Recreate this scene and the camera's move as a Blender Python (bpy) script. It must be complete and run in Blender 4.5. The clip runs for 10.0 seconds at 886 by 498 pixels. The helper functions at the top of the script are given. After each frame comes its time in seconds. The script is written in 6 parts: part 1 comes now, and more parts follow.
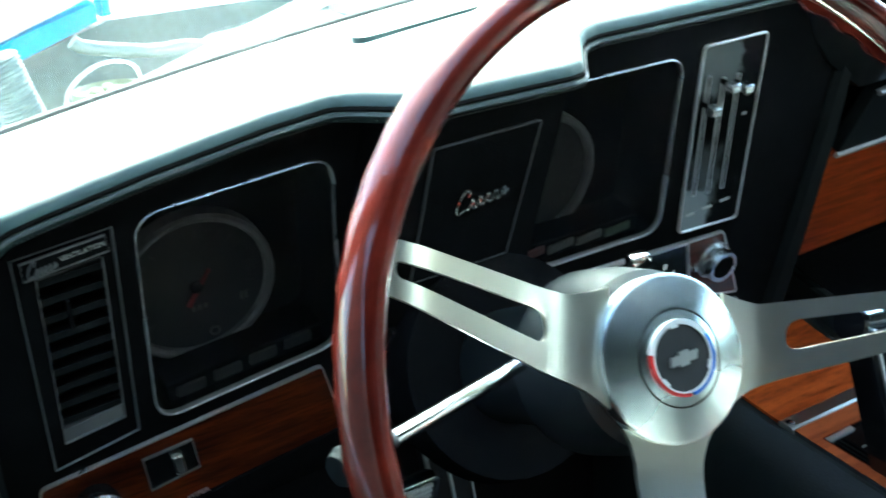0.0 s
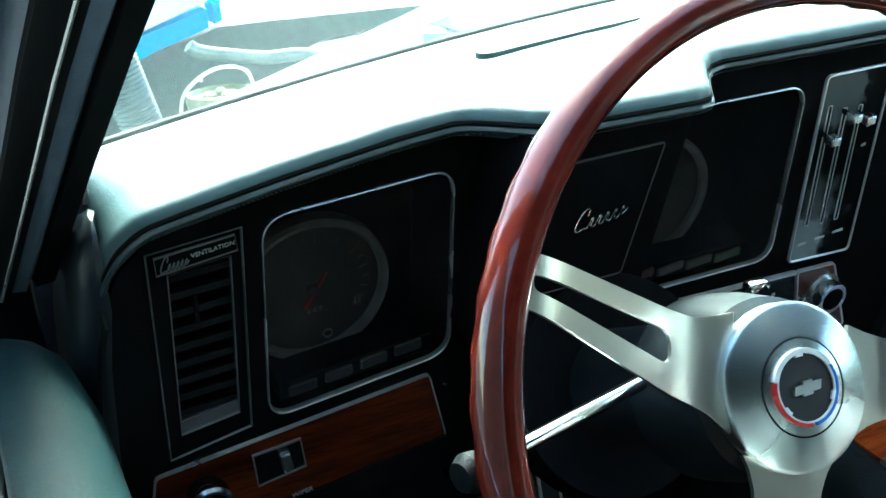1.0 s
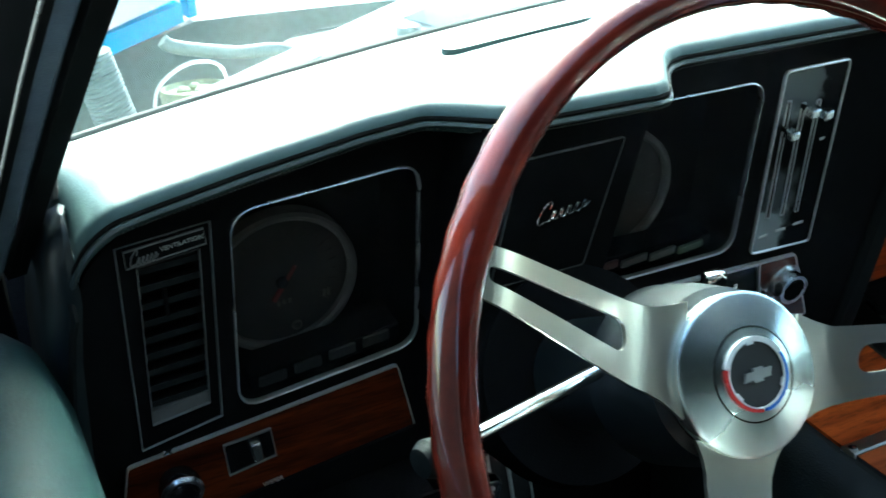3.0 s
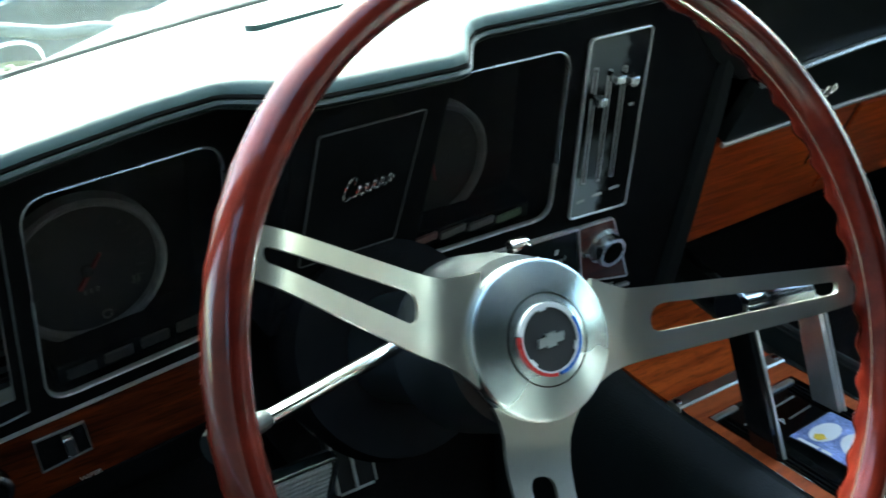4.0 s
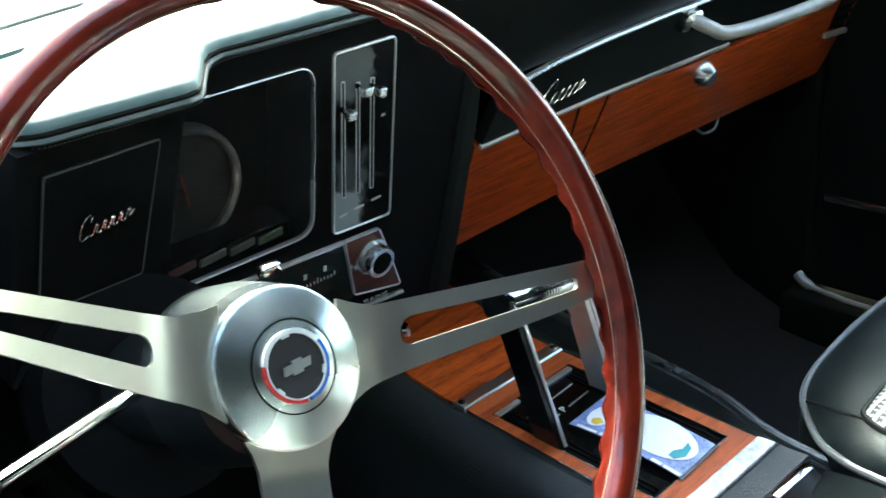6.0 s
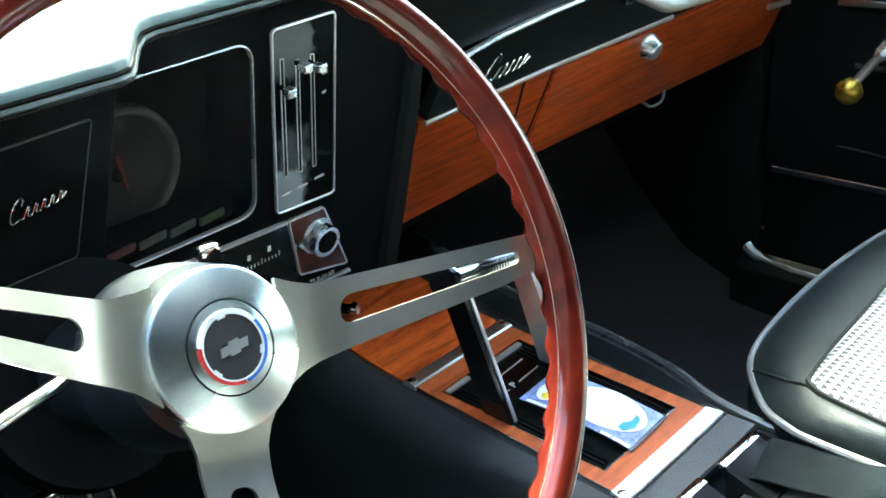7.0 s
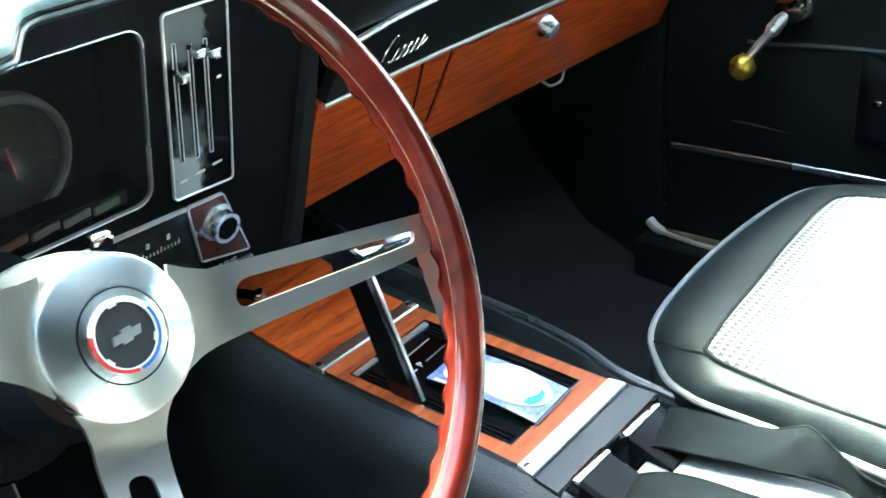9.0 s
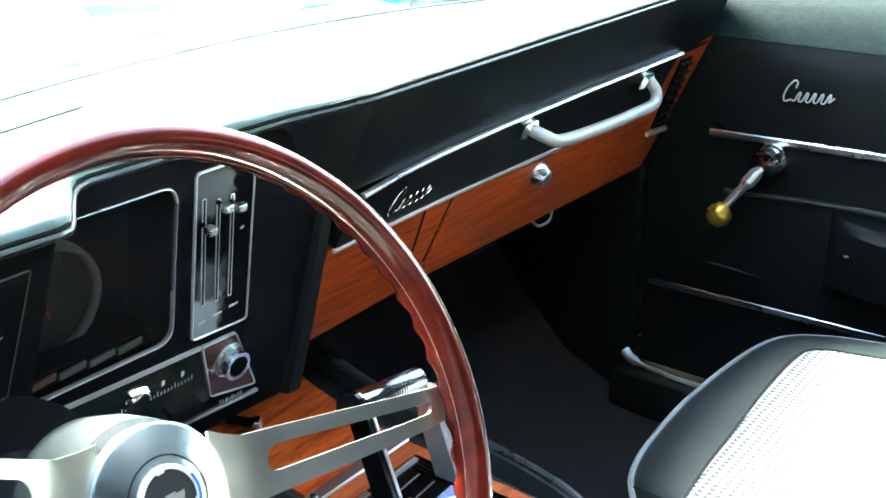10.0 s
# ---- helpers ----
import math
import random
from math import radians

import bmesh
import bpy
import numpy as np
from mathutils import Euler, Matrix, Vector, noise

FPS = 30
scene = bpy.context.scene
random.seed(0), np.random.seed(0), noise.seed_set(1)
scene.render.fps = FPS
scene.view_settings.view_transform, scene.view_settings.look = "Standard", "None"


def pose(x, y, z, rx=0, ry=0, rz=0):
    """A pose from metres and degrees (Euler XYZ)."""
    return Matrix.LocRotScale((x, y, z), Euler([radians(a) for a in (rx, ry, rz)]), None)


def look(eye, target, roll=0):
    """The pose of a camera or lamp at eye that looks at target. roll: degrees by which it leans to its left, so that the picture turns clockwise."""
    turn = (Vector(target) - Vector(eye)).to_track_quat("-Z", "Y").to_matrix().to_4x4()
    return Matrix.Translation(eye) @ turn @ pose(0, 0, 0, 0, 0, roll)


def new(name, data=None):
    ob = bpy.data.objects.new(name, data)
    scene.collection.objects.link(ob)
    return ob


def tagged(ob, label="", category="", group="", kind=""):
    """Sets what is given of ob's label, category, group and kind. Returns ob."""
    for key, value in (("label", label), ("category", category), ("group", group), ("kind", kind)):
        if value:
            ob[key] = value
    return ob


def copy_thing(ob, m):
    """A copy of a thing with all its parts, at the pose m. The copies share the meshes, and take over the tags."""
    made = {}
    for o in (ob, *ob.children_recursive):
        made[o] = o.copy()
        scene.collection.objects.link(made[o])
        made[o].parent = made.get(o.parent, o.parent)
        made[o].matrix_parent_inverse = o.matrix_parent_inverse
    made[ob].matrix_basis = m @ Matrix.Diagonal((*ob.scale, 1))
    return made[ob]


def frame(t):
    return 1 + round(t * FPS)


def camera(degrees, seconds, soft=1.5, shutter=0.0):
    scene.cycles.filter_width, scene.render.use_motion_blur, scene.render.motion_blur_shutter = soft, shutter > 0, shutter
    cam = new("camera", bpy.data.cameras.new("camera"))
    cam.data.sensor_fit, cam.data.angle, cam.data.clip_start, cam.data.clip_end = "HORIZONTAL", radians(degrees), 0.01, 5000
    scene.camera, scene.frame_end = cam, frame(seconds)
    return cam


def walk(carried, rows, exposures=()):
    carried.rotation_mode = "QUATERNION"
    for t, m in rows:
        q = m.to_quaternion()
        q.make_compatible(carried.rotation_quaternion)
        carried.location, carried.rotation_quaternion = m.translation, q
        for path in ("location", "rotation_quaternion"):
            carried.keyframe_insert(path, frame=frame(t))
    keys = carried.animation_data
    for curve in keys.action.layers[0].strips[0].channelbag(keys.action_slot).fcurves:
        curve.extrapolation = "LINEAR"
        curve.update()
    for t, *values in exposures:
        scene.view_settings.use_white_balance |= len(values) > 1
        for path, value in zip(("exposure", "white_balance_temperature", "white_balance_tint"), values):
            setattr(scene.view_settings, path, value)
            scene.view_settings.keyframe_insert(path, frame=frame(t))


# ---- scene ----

Z0 = 0.88                      # height of the steering wheel's centre above the ground
cam = camera(44.41, 10.0, soft=1.5, shutter=0.5)
ROWS = [
    (0.0, -0.3138, -0.3195, 0.2482, 67.1816, 5.1162, -29.9129),
    (0.5, -0.3324, -0.3171, 0.2525, 68.2131, 4.4550, -26.5462),
    (1.0, -0.3397, -0.3151, 0.2522, 68.3768, 3.8433, -25.0920),
    (1.5, -0.3395, -0.3133, 0.2502, 68.2778, 3.9959, -24.9979),
    (2.0, -0.3398, -0.3145, 0.2495, 67.9129, 3.8099, -24.6565),
    (2.2, -0.3416, -0.3164, 0.2500, 68.3774, 3.3560, -24.2843),
    (3.3, -0.3287, -0.3383, 0.2581, 67.3397, 3.4936, -27.6922),
    (3.5, -0.3193, -0.3427, 0.2584, 66.7952, 2.8602, -29.2857),
    (4.0, -0.3003, -0.3476, 0.2542, 66.1032, 3.4352, -33.3042),
    (4.5, -0.2865, -0.3543, 0.2547, 65.4520, 4.1116, -36.9232),
    (5.0, -0.2788, -0.3599, 0.2568, 65.6019, 4.3630, -39.8028),
    (5.5, -0.2713, -0.3611, 0.2579, 65.5703, 4.5124, -42.3348),
    (6.0, -0.2650, -0.3646, 0.2583, 65.5450, 4.2742, -44.4583),
    (7.5, -0.2532, -0.3696, 0.2517, 63.8442, 4.6588, -48.2368),
    (8.0, -0.2539, -0.3723, 0.2528, 63.6512, 4.6949, -49.8393),
    (8.5, -0.2539, -0.3782, 0.2484, 62.6162, 4.2827, -50.8189),
    (9.0, -0.2510, -0.3802, 0.2522, 63.0718, 4.0312, -51.7322),
    (9.2, -0.2467, -0.3759, 0.2544, 62.6742, 3.2922, -52.3526),
    (9.3, -0.2449, -0.3735, 0.2596, 63.4535, 3.1263, -52.6786),
    (9.5, -0.2501, -0.3684, 0.2689, 66.7545, 2.9760, -52.8467),
    (9.7, -0.2643, -0.3664, 0.2901, 68.4411, 2.2634, -52.4433),
    (10.0, -0.2930, -0.3746, 0.3245, 67.7482, 0.6930, -52.3470),
]
walk(cam, [(t, pose(x, y, z + Z0, rx, ry, rz)) for t, x, y, z, rx, ry, rz in ROWS], exposures=[(0.0, 3.77, 6500, -8), (0.5, 3.47, 6350, -11), (1.0, 3.30, 6250, -12), (2.0, 3.22, 6200, -13), (3.5, 3.17, 6650, -9), (4.5, 3.41, 6950, -6), (5.5, 3.71, 7250, -3), (6.2, 3.94, 7350, -3), (7.5, 4.56, 7350, -3), (8.0, 4.66, 7350, -3), (8.6, 4.86, 7250, -3), (9.5, 4.84, 7150, -2), (10.0, 4.76, 7050, 0)])

# ---- daylight ----
SUN_EL, SUN_AZ = 48.0, 20.0    # degrees above the horizon, degrees to the right of straight ahead
world = bpy.data.worlds.new("world")
scene.world = world
world.use_nodes = True
wn = world.node_tree.nodes
wl = world.node_tree.links
sky = wn.new("ShaderNodeTexSky")
sky.sky_type, sky.sun_disc = "NISHITA", False
sky.sun_elevation, sky.sun_rotation = radians(SUN_EL), radians(SUN_AZ)
wl.new(sky.outputs[0], wn["Background"].inputs[0])
wn["Background"].inputs[1].default_value = 0.125
sun = new("sun", bpy.data.lights.new("sun", "SUN"))
sun.data.energy, sun.data.angle, sun.data.color = 2.6, radians(12), (0.92, 1.0, 0.98)
sd = Vector((math.sin(radians(SUN_AZ)) * math.cos(radians(SUN_EL)), math.cos(radians(SUN_AZ)) * math.cos(radians(SUN_EL)), math.sin(radians(SUN_EL))))
sun.matrix_world = look(sd * 20, (0, 0, 0))


# ---- materials ----
def material(name, base, rough=0.5, metal=0.0, coat=0.0, var=0.25, scale=40.0, bump=0.0, bump_scale=400.0, spec=0.5, rough_var=0.1):
    """A surface with two scales of variation in colour and gloss, and a fine relief."""
    m = bpy.data.materials.new(name)
    m.use_nodes = True
    n, l = m.node_tree.nodes, m.node_tree.links
    b = n["Principled BSDF"]
    b.inputs["Metallic"].default_value = metal
    b.inputs["Coat Weight"].default_value = coat
    b.inputs["Coat Roughness"].default_value = 0.08
    b.inputs["Specular IOR Level"].default_value = spec
    co = n.new("ShaderNodeTexCoord")
    big = n.new("ShaderNodeTexNoise")
    big.inputs["Scale"].default_value = scale * 0.15
    big.inputs["Detail"].default_value = 4
    fine = n.new("ShaderNodeTexNoise")
    fine.inputs["Scale"].default_value = scale * 2
    fine.inputs["Detail"].default_value = 3
    for t in (big, fine):
        l.new(co.outputs["Object"], t.inputs["Vector"])
    mix = n.new("ShaderNodeMath")
    mix.operation = "ADD"
    l.new(big.outputs["Fac"], mix.inputs[0])
    l.new(fine.outputs["Fac"], mix.inputs[1])
    ramp = n.new("ShaderNodeMapRange")
    ramp.inputs["From Min"].default_value, ramp.inputs["From Max"].default_value = 0.6, 1.4
    ramp.inputs["To Min"].default_value, ramp.inputs["To Max"].default_value = 1 - var, 1 + var
    l.new(mix.outputs[0], ramp.inputs["Value"])
    col = n.new("ShaderNodeMix")
    col.data_type, col.blend_type = "RGBA", "MULTIPLY"
    col.inputs[0].default_value = 1
    col.inputs[6].default_value = (*base, 1)
    l.new(ramp.outputs[0], col.inputs[7])
    l.new(col.outputs[2], b.inputs["Base Color"])
    rr = n.new("ShaderNodeMapRange")
    rr.inputs["From Min"].default_value, rr.inputs["From Max"].default_value = 0.3, 0.7
    rr.inputs["To Min"].default_value, rr.inputs["To Max"].default_value = max(0.02, rough - rough_var), min(1, rough + rough_var)
    l.new(big.outputs["Fac"], rr.inputs["Value"])
    l.new(rr.outputs[0], b.inputs["Roughness"])
    if bump:
        grain = n.new("ShaderNodeTexVoronoi")
        grain.inputs["Scale"].default_value = bump_scale
        l.new(co.outputs["Object"], grain.inputs["Vector"])
        bp = n.new("ShaderNodeBump")
        bp.inputs["Strength"].default_value, bp.inputs["Distance"].default_value = bump, 0.001
        l.new(grain.outputs["Distance"], bp.inputs["Height"])
        l.new(bp.outputs["Normal"], b.inputs["Normal"])
    return m


def wood(name, dark, light, along=(1, 0, 0), scale=14.0, stretch=9.0, coat=0.6, rough=0.3, pore=0.55, spec=0.3, coat_ior=1.5, wave=0.0):
    """Wood grain drawn out along one axis, with long dark streaks and fine pores."""
    m = bpy.data.materials.new(name)
    m.use_nodes = True
    n, l = m.node_tree.nodes, m.node_tree.links
    b = n["Principled BSDF"]
    b.inputs["Coat Weight"].default_value, b.inputs["Coat Roughness"].default_value, b.inputs["Coat IOR"].default_value = coat, 0.07, coat_ior
    b.inputs["Roughness"].default_value = rough
    b.inputs["Specular IOR Level"].default_value = spec
    co = n.new("ShaderNodeTexCoord")
    mp = n.new("ShaderNodeMapping")
    mp.inputs["Scale"].default_value = [1 if a else stretch for a in along]
    l.new(co.outputs["Object"], mp.inputs["Vector"])
    grain = n.new("ShaderNodeTexNoise")
    grain.inputs["Scale"].default_value, grain.inputs["Detail"].default_value, grain.inputs["Distortion"].default_value = scale, 6, 0.6
    l.new(mp.outputs[0], grain.inputs["Vector"])
    pores = n.new("ShaderNodeTexNoise")
    pores.inputs["Scale"].default_value, pores.inputs["Detail"].default_value = scale * 7, 3
    l.new(mp.outputs[0], pores.inputs["Vector"])
    ramp = n.new("ShaderNodeValToRGB")
    ramp.color_ramp.elements[0].position, ramp.color_ramp.elements[0].color = 0.33, (*dark, 1)
    ramp.color_ramp.elements[1].position, ramp.color_ramp.elements[1].color = 0.62, (*light, 1)
    l.new(grain.outputs["Fac"], ramp.inputs[0])
    pr = n.new("ShaderNodeMapRange")
    pr.inputs["From Min"].default_value, pr.inputs["From Max"].default_value = 0.35, 0.5
    pr.inputs["To Min"].default_value = pore
    l.new(pores.outputs["Fac"], pr.inputs["Value"])
    col = n.new("ShaderNodeMix")
    col.data_type, col.blend_type = "RGBA", "MULTIPLY"
    col.inputs[0].default_value = 1
    l.new(ramp.outputs[0], col.inputs[6])
    l.new(pr.outputs[0], col.inputs[7])
    l.new(col.outputs[2], b.inputs["Base Color"])
    if wave:
        flow = n.new("ShaderNodeTexNoise")
        flow.inputs["Scale"].default_value, flow.inputs["Detail"].default_value = 130, 3
        l.new(co.outputs["Object"], flow.inputs["Vector"])
        bp = n.new("ShaderNodeBump")
        bp.inputs["Strength"].default_value, bp.inputs["Distance"].default_value = wave, 0.002
        l.new(flow.outputs["Fac"], bp.inputs["Height"])
        l.new(bp.outputs["Normal"], b.inputs["Normal"])
        l.new(bp.outputs["Normal"], b.inputs["Coat Normal"])
    return m


def glass(name, tint=(1, 1, 1), ior=1.45, clear=1.0):
    m = bpy.data.materials.new(name)
    m.use_nodes = True
    b = m.node_tree.nodes["Principled BSDF"]
    b.inputs["Base Color"].default_value = (*tint, 1)
    b.inputs["Transmission Weight"].default_value = clear
    b.inputs["Roughness"].default_value = 0.02
    b.inputs["IOR"].default_value = ior
    return m


def houndstooth(name):
    """White cloth with rows of small black broken checks."""
    m = bpy.data.materials.new(name)
    m.use_nodes = True
    n, l = m.node_tree.nodes, m.node_tree.links
    b = n["Principled BSDF"]
    b.inputs["Roughness"].default_value = 0.85
    co = n.new("ShaderNodeTexCoord")
    sep = n.new("ShaderNodeSeparateXYZ")
    l.new(co.outputs["Object"], sep.inputs[0])

    def math_node(op, a, c=None):
        q = n.new("ShaderNodeMath")
        q.operation = op
        for i, s in enumerate((a, c)):
            if s is None:
                continue
            if isinstance(s, (int, float)):
                q.inputs[i].default_value = s
            else:
                l.new(s, q.inputs[i])
        return q.outputs[0]

    u = math_node("FRACT", math_node("MULTIPLY", sep.outputs["X"], 140))
    v = math_node("FRACT", math_node("MULTIPLY", sep.outputs["Y"], 112))
    wide = math_node("ADD", 0.20, math_node("MULTIPLY", math_node("ABSOLUTE", math_node("SUBTRACT", v, 0.22)), 1.1))
    dash = math_node("MULTIPLY", math_node("LESS_THAN", math_node("ABSOLUTE", math_node("SUBTRACT", u, 0.42)), wide), math_node("LESS_THAN", v, 0.55))
    diag = math_node("LESS_THAN", math_node("FRACT", math_node("ADD", u, v)), 0.22)
    both = math_node("MINIMUM", math_node("ADD", dash, math_node("MULTIPLY", diag, 0.25)), 1)
    mix = n.new("ShaderNodeMix")
    mix.data_type = "RGBA"
    mix.inputs[6].default_value, mix.inputs[7].default_value = (0.20, 0.207, 0.205, 1), (0.006, 0.006, 0.008, 1)
    l.new(both, mix.inputs[0])
    l.new(mix.outputs[2], b.inputs["Base Color"])
    weave = n.new("ShaderNodeTexNoise")
    weave.inputs["Scale"].default_value = 900
    bp = n.new("ShaderNodeBump")
    bp.inputs["Strength"].default_value, bp.inputs["Distance"].default_value = 0.3, 0.001
    l.new(weave.outputs["Fac"], bp.inputs["Height"])
    l.new(bp.outputs["Normal"], b.inputs["Normal"])
    return m


def sheen_plate(name):
    """Gloss-black control panel, its reflections painted grey at the head, foot and along the sliders."""
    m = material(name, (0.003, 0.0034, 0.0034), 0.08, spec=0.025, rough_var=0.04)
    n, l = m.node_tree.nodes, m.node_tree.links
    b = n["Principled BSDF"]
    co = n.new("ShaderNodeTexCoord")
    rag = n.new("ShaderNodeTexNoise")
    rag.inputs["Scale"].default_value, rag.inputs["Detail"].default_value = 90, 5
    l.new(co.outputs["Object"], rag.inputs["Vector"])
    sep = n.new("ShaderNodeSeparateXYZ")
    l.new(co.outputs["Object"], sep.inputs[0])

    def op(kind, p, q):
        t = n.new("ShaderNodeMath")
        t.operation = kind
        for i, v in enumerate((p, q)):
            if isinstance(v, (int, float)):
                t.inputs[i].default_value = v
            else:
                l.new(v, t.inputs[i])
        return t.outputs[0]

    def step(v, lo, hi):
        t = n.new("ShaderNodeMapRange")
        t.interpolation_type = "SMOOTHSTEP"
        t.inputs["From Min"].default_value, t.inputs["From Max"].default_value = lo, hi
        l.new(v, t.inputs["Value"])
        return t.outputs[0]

    # masks by position for the painted reflections
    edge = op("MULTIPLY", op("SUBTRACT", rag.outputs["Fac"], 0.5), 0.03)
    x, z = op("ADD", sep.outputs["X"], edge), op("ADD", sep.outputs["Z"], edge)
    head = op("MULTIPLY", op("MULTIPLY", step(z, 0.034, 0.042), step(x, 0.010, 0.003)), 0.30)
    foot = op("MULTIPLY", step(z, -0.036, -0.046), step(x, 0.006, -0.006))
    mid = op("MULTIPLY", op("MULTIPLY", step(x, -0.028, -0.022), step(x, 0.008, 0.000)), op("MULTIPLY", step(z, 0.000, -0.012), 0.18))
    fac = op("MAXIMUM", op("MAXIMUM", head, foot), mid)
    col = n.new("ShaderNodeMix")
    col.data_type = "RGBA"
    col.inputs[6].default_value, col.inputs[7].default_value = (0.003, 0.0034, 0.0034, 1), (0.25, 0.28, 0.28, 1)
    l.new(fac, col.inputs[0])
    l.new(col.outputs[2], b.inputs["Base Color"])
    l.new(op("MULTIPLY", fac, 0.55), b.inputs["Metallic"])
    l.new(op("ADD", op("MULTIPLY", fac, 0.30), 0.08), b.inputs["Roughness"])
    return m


def turned_metal(name, base, rough):
    """Lathe-turned metal with radial sheen about the object's own z axis."""
    m = material(name, base, rough, metal=1.0, var=0.05, rough_var=0.03)
    n, l = m.node_tree.nodes, m.node_tree.links
    b = n["Principled BSDF"]
    tg = n.new("ShaderNodeTangent")
    tg.direction_type, tg.axis = "RADIAL", "Z"
    l.new(tg.outputs[0], b.inputs["Tangent"])
    b.inputs["Anisotropic"].default_value, b.inputs["Anisotropic Rotation"].default_value = 0.75, 0.25
    return m


SHROUD = material("shroud_plastic", (0.0075, 0.0098, 0.0112), 0.38, spec=0.2, bump=0.05, bump_scale=900)
SEAT_VINYL = material("seat_vinyl", (0.0068, 0.0106, 0.0112), 0.46, spec=0.15, bump=0.12, bump_scale=700)
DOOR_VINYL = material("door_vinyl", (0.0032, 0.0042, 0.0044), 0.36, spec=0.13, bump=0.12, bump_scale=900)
STALK_END = material("stalk_end", (0.035, 0.04, 0.04), 0.3, metal=0.3)
CONSOLE_VINYL = material("console_vinyl", (0.0095, 0.0130, 0.0138), 0.44, spec=0.48, bump=0.25, bump_scale=600)
RES_CAP = material("pale_cap", (0.17, 0.185, 0.095), 0.4, var=0.4)
# strong colour mottling stands for patchy reflections in the metal
PLATE = material("mottled_plate", (0.56, 0.58, 0.57), 0.42, metal=0.75, var=0.6, scale=60, rough_var=0.12)
HOSE = material("pale_hose", (0.095, 0.13, 0.125), 0.6)
BUCKLE = material("buckle_plastic", (0.0042, 0.0042, 0.0045), 0.4, spec=0.08)
# door vinyl lightened to teal for the daylight on the door tops
SILL_LIT = material("lit_sill_vinyl", (0.0062, 0.0160, 0.0170), 0.55, spec=0.07, bump=0.12, bump_scale=330, var=0.45, scale=60)
GRIP = material("satin_grip", (0.36, 0.36, 0.35), 0.42, metal=0.5, var=0.15, bump=0.3, bump_scale=500)
# paler than the black side bead: the bead's highlight is in its colour
BEAD = material("bead_vinyl", (0.038, 0.052, 0.053), 0.32, spec=0.8)
# the pad's vinyl again, darker where the end turns from the light
END_PAD = material("end_pad_vinyl", (0.010, 0.015, 0.018), 0.42, spec=0.45, bump=0.10, bump_scale=900)
# blue-grey base stands for the sky's sheen on black vinyl
PILLAR = material("pillar_sheen_vinyl", (0.120, 0.155, 0.210), 0.34, spec=0.6, bump=0.15, bump_scale=900)
LEGEND = material("pale_print", (0.42, 0.42, 0.40), 0.5, var=0.1)
PANEL_GLOSS = sheen_plate("sheen_control_panel")
TURNED = turned_metal("turned_hub", (0.74, 0.84, 0.84), 0.27)
VINYL = material("black_vinyl", (0.0062, 0.0078, 0.0081), 0.55, spec=0.07, bump=0.12, bump_scale=900)
# teal base carries the sun and sky on the pad's black top
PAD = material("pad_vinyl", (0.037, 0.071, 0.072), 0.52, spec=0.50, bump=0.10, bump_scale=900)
PLASTIC = material("black_plastic", (0.0052, 0.0055, 0.0059), 0.5, spec=0.0, bump=0.12, bump_scale=900)
GLOSS = material("gloss_black", (0.005, 0.005, 0.0055), 0.12, rough_var=0.05)
RADIO_GLASS = material("radio_glass", (0.010, 0.014, 0.013), 0.14, spec=0.3, rough_var=0.05)
# lighter than the console, standing for the highlight on its black ridge
LIP_LIT = material("lit_lip_vinyl", (0.020, 0.027, 0.029), 0.30, spec=0.8, bump=0.1, bump_scale=700)
GATE = material("gate_plate", (0.004, 0.0045, 0.0045), 0.12, spec=0.12, rough_var=0.05)
DARK = material("dark_recess", (0.003, 0.003, 0.003), 0.8, spec=0.1)
CARPET = material("black_carpet", (0.026, 0.025, 0.027), 0.95, scale=120, bump=0.8, bump_scale=900, spec=0.1)
CHROME = material("chrome", (0.75, 0.76, 0.77), 0.1, metal=1.0, var=0.06, rough_var=0.05)
STEEL = material("brushed_steel", (0.70, 0.68, 0.61), 0.30, metal=1.0, var=0.03, scale=25, rough_var=0.02)
SATIN = material("satin_steel", (0.80, 0.83, 0.83), 0.26, metal=1.0, var=0.05, rough_var=0.05)
DULL = material("dull_trim", (0.20, 0.20, 0.20), 0.45, metal=0.7, var=0.15)
FAINT = material("faint_trim", (0.07, 0.07, 0.07), 0.5, metal=0.5, var=0.3)
PEWTER = material("pewter_badge", (0.62, 0.63, 0.62), 0.35, metal=1.0, var=0.1)
BEZEL = material("polished_bezel", (0.70, 0.71, 0.71), 0.28, metal=0.9, var=0.15, rough_var=0.05)
SILVER = material("silver_trim", (0.72, 0.72, 0.71), 0.32, metal=0.8, var=0.1)
GREY = material("grey_dial", (0.0110, 0.0120, 0.0108), 0.6)
BRASS = material("brass", (0.55, 0.36, 0.06), 0.3, metal=0.9, var=0.2)
WHITE = material("white_paint", (0.8, 0.8, 0.8), 0.3, coat=0.4, var=0.04)
BLUE = material("blue_paint", (0.0, 0.36, 0.58), 0.5, var=0.08, spec=0.0)
NEEDLE = material("needle_red", (0.16, 0.010, 0.010), 0.5)
# the same blue paint, darkened so that sunlight does not bleach it
BLUE_DIMMED = material("dimmed_blue_paint", (0.0, 0.075, 0.16), 0.5, var=0.15, spec=0.0)
RED = material("red_enamel", (0.55, 0.03, 0.03), 0.3, var=0.08)
ENAMEL_BLUE = material("blue_enamel", (0.02, 0.13, 0.5), 0.3, var=0.08)
CARD_BLUE = material("card_print_blue", (0.24, 0.31, 0.58), 0.25, var=0.8, scale=260)
YELLOW = material("card_print_yellow", (0.75, 0.50, 0.05), 0.3)
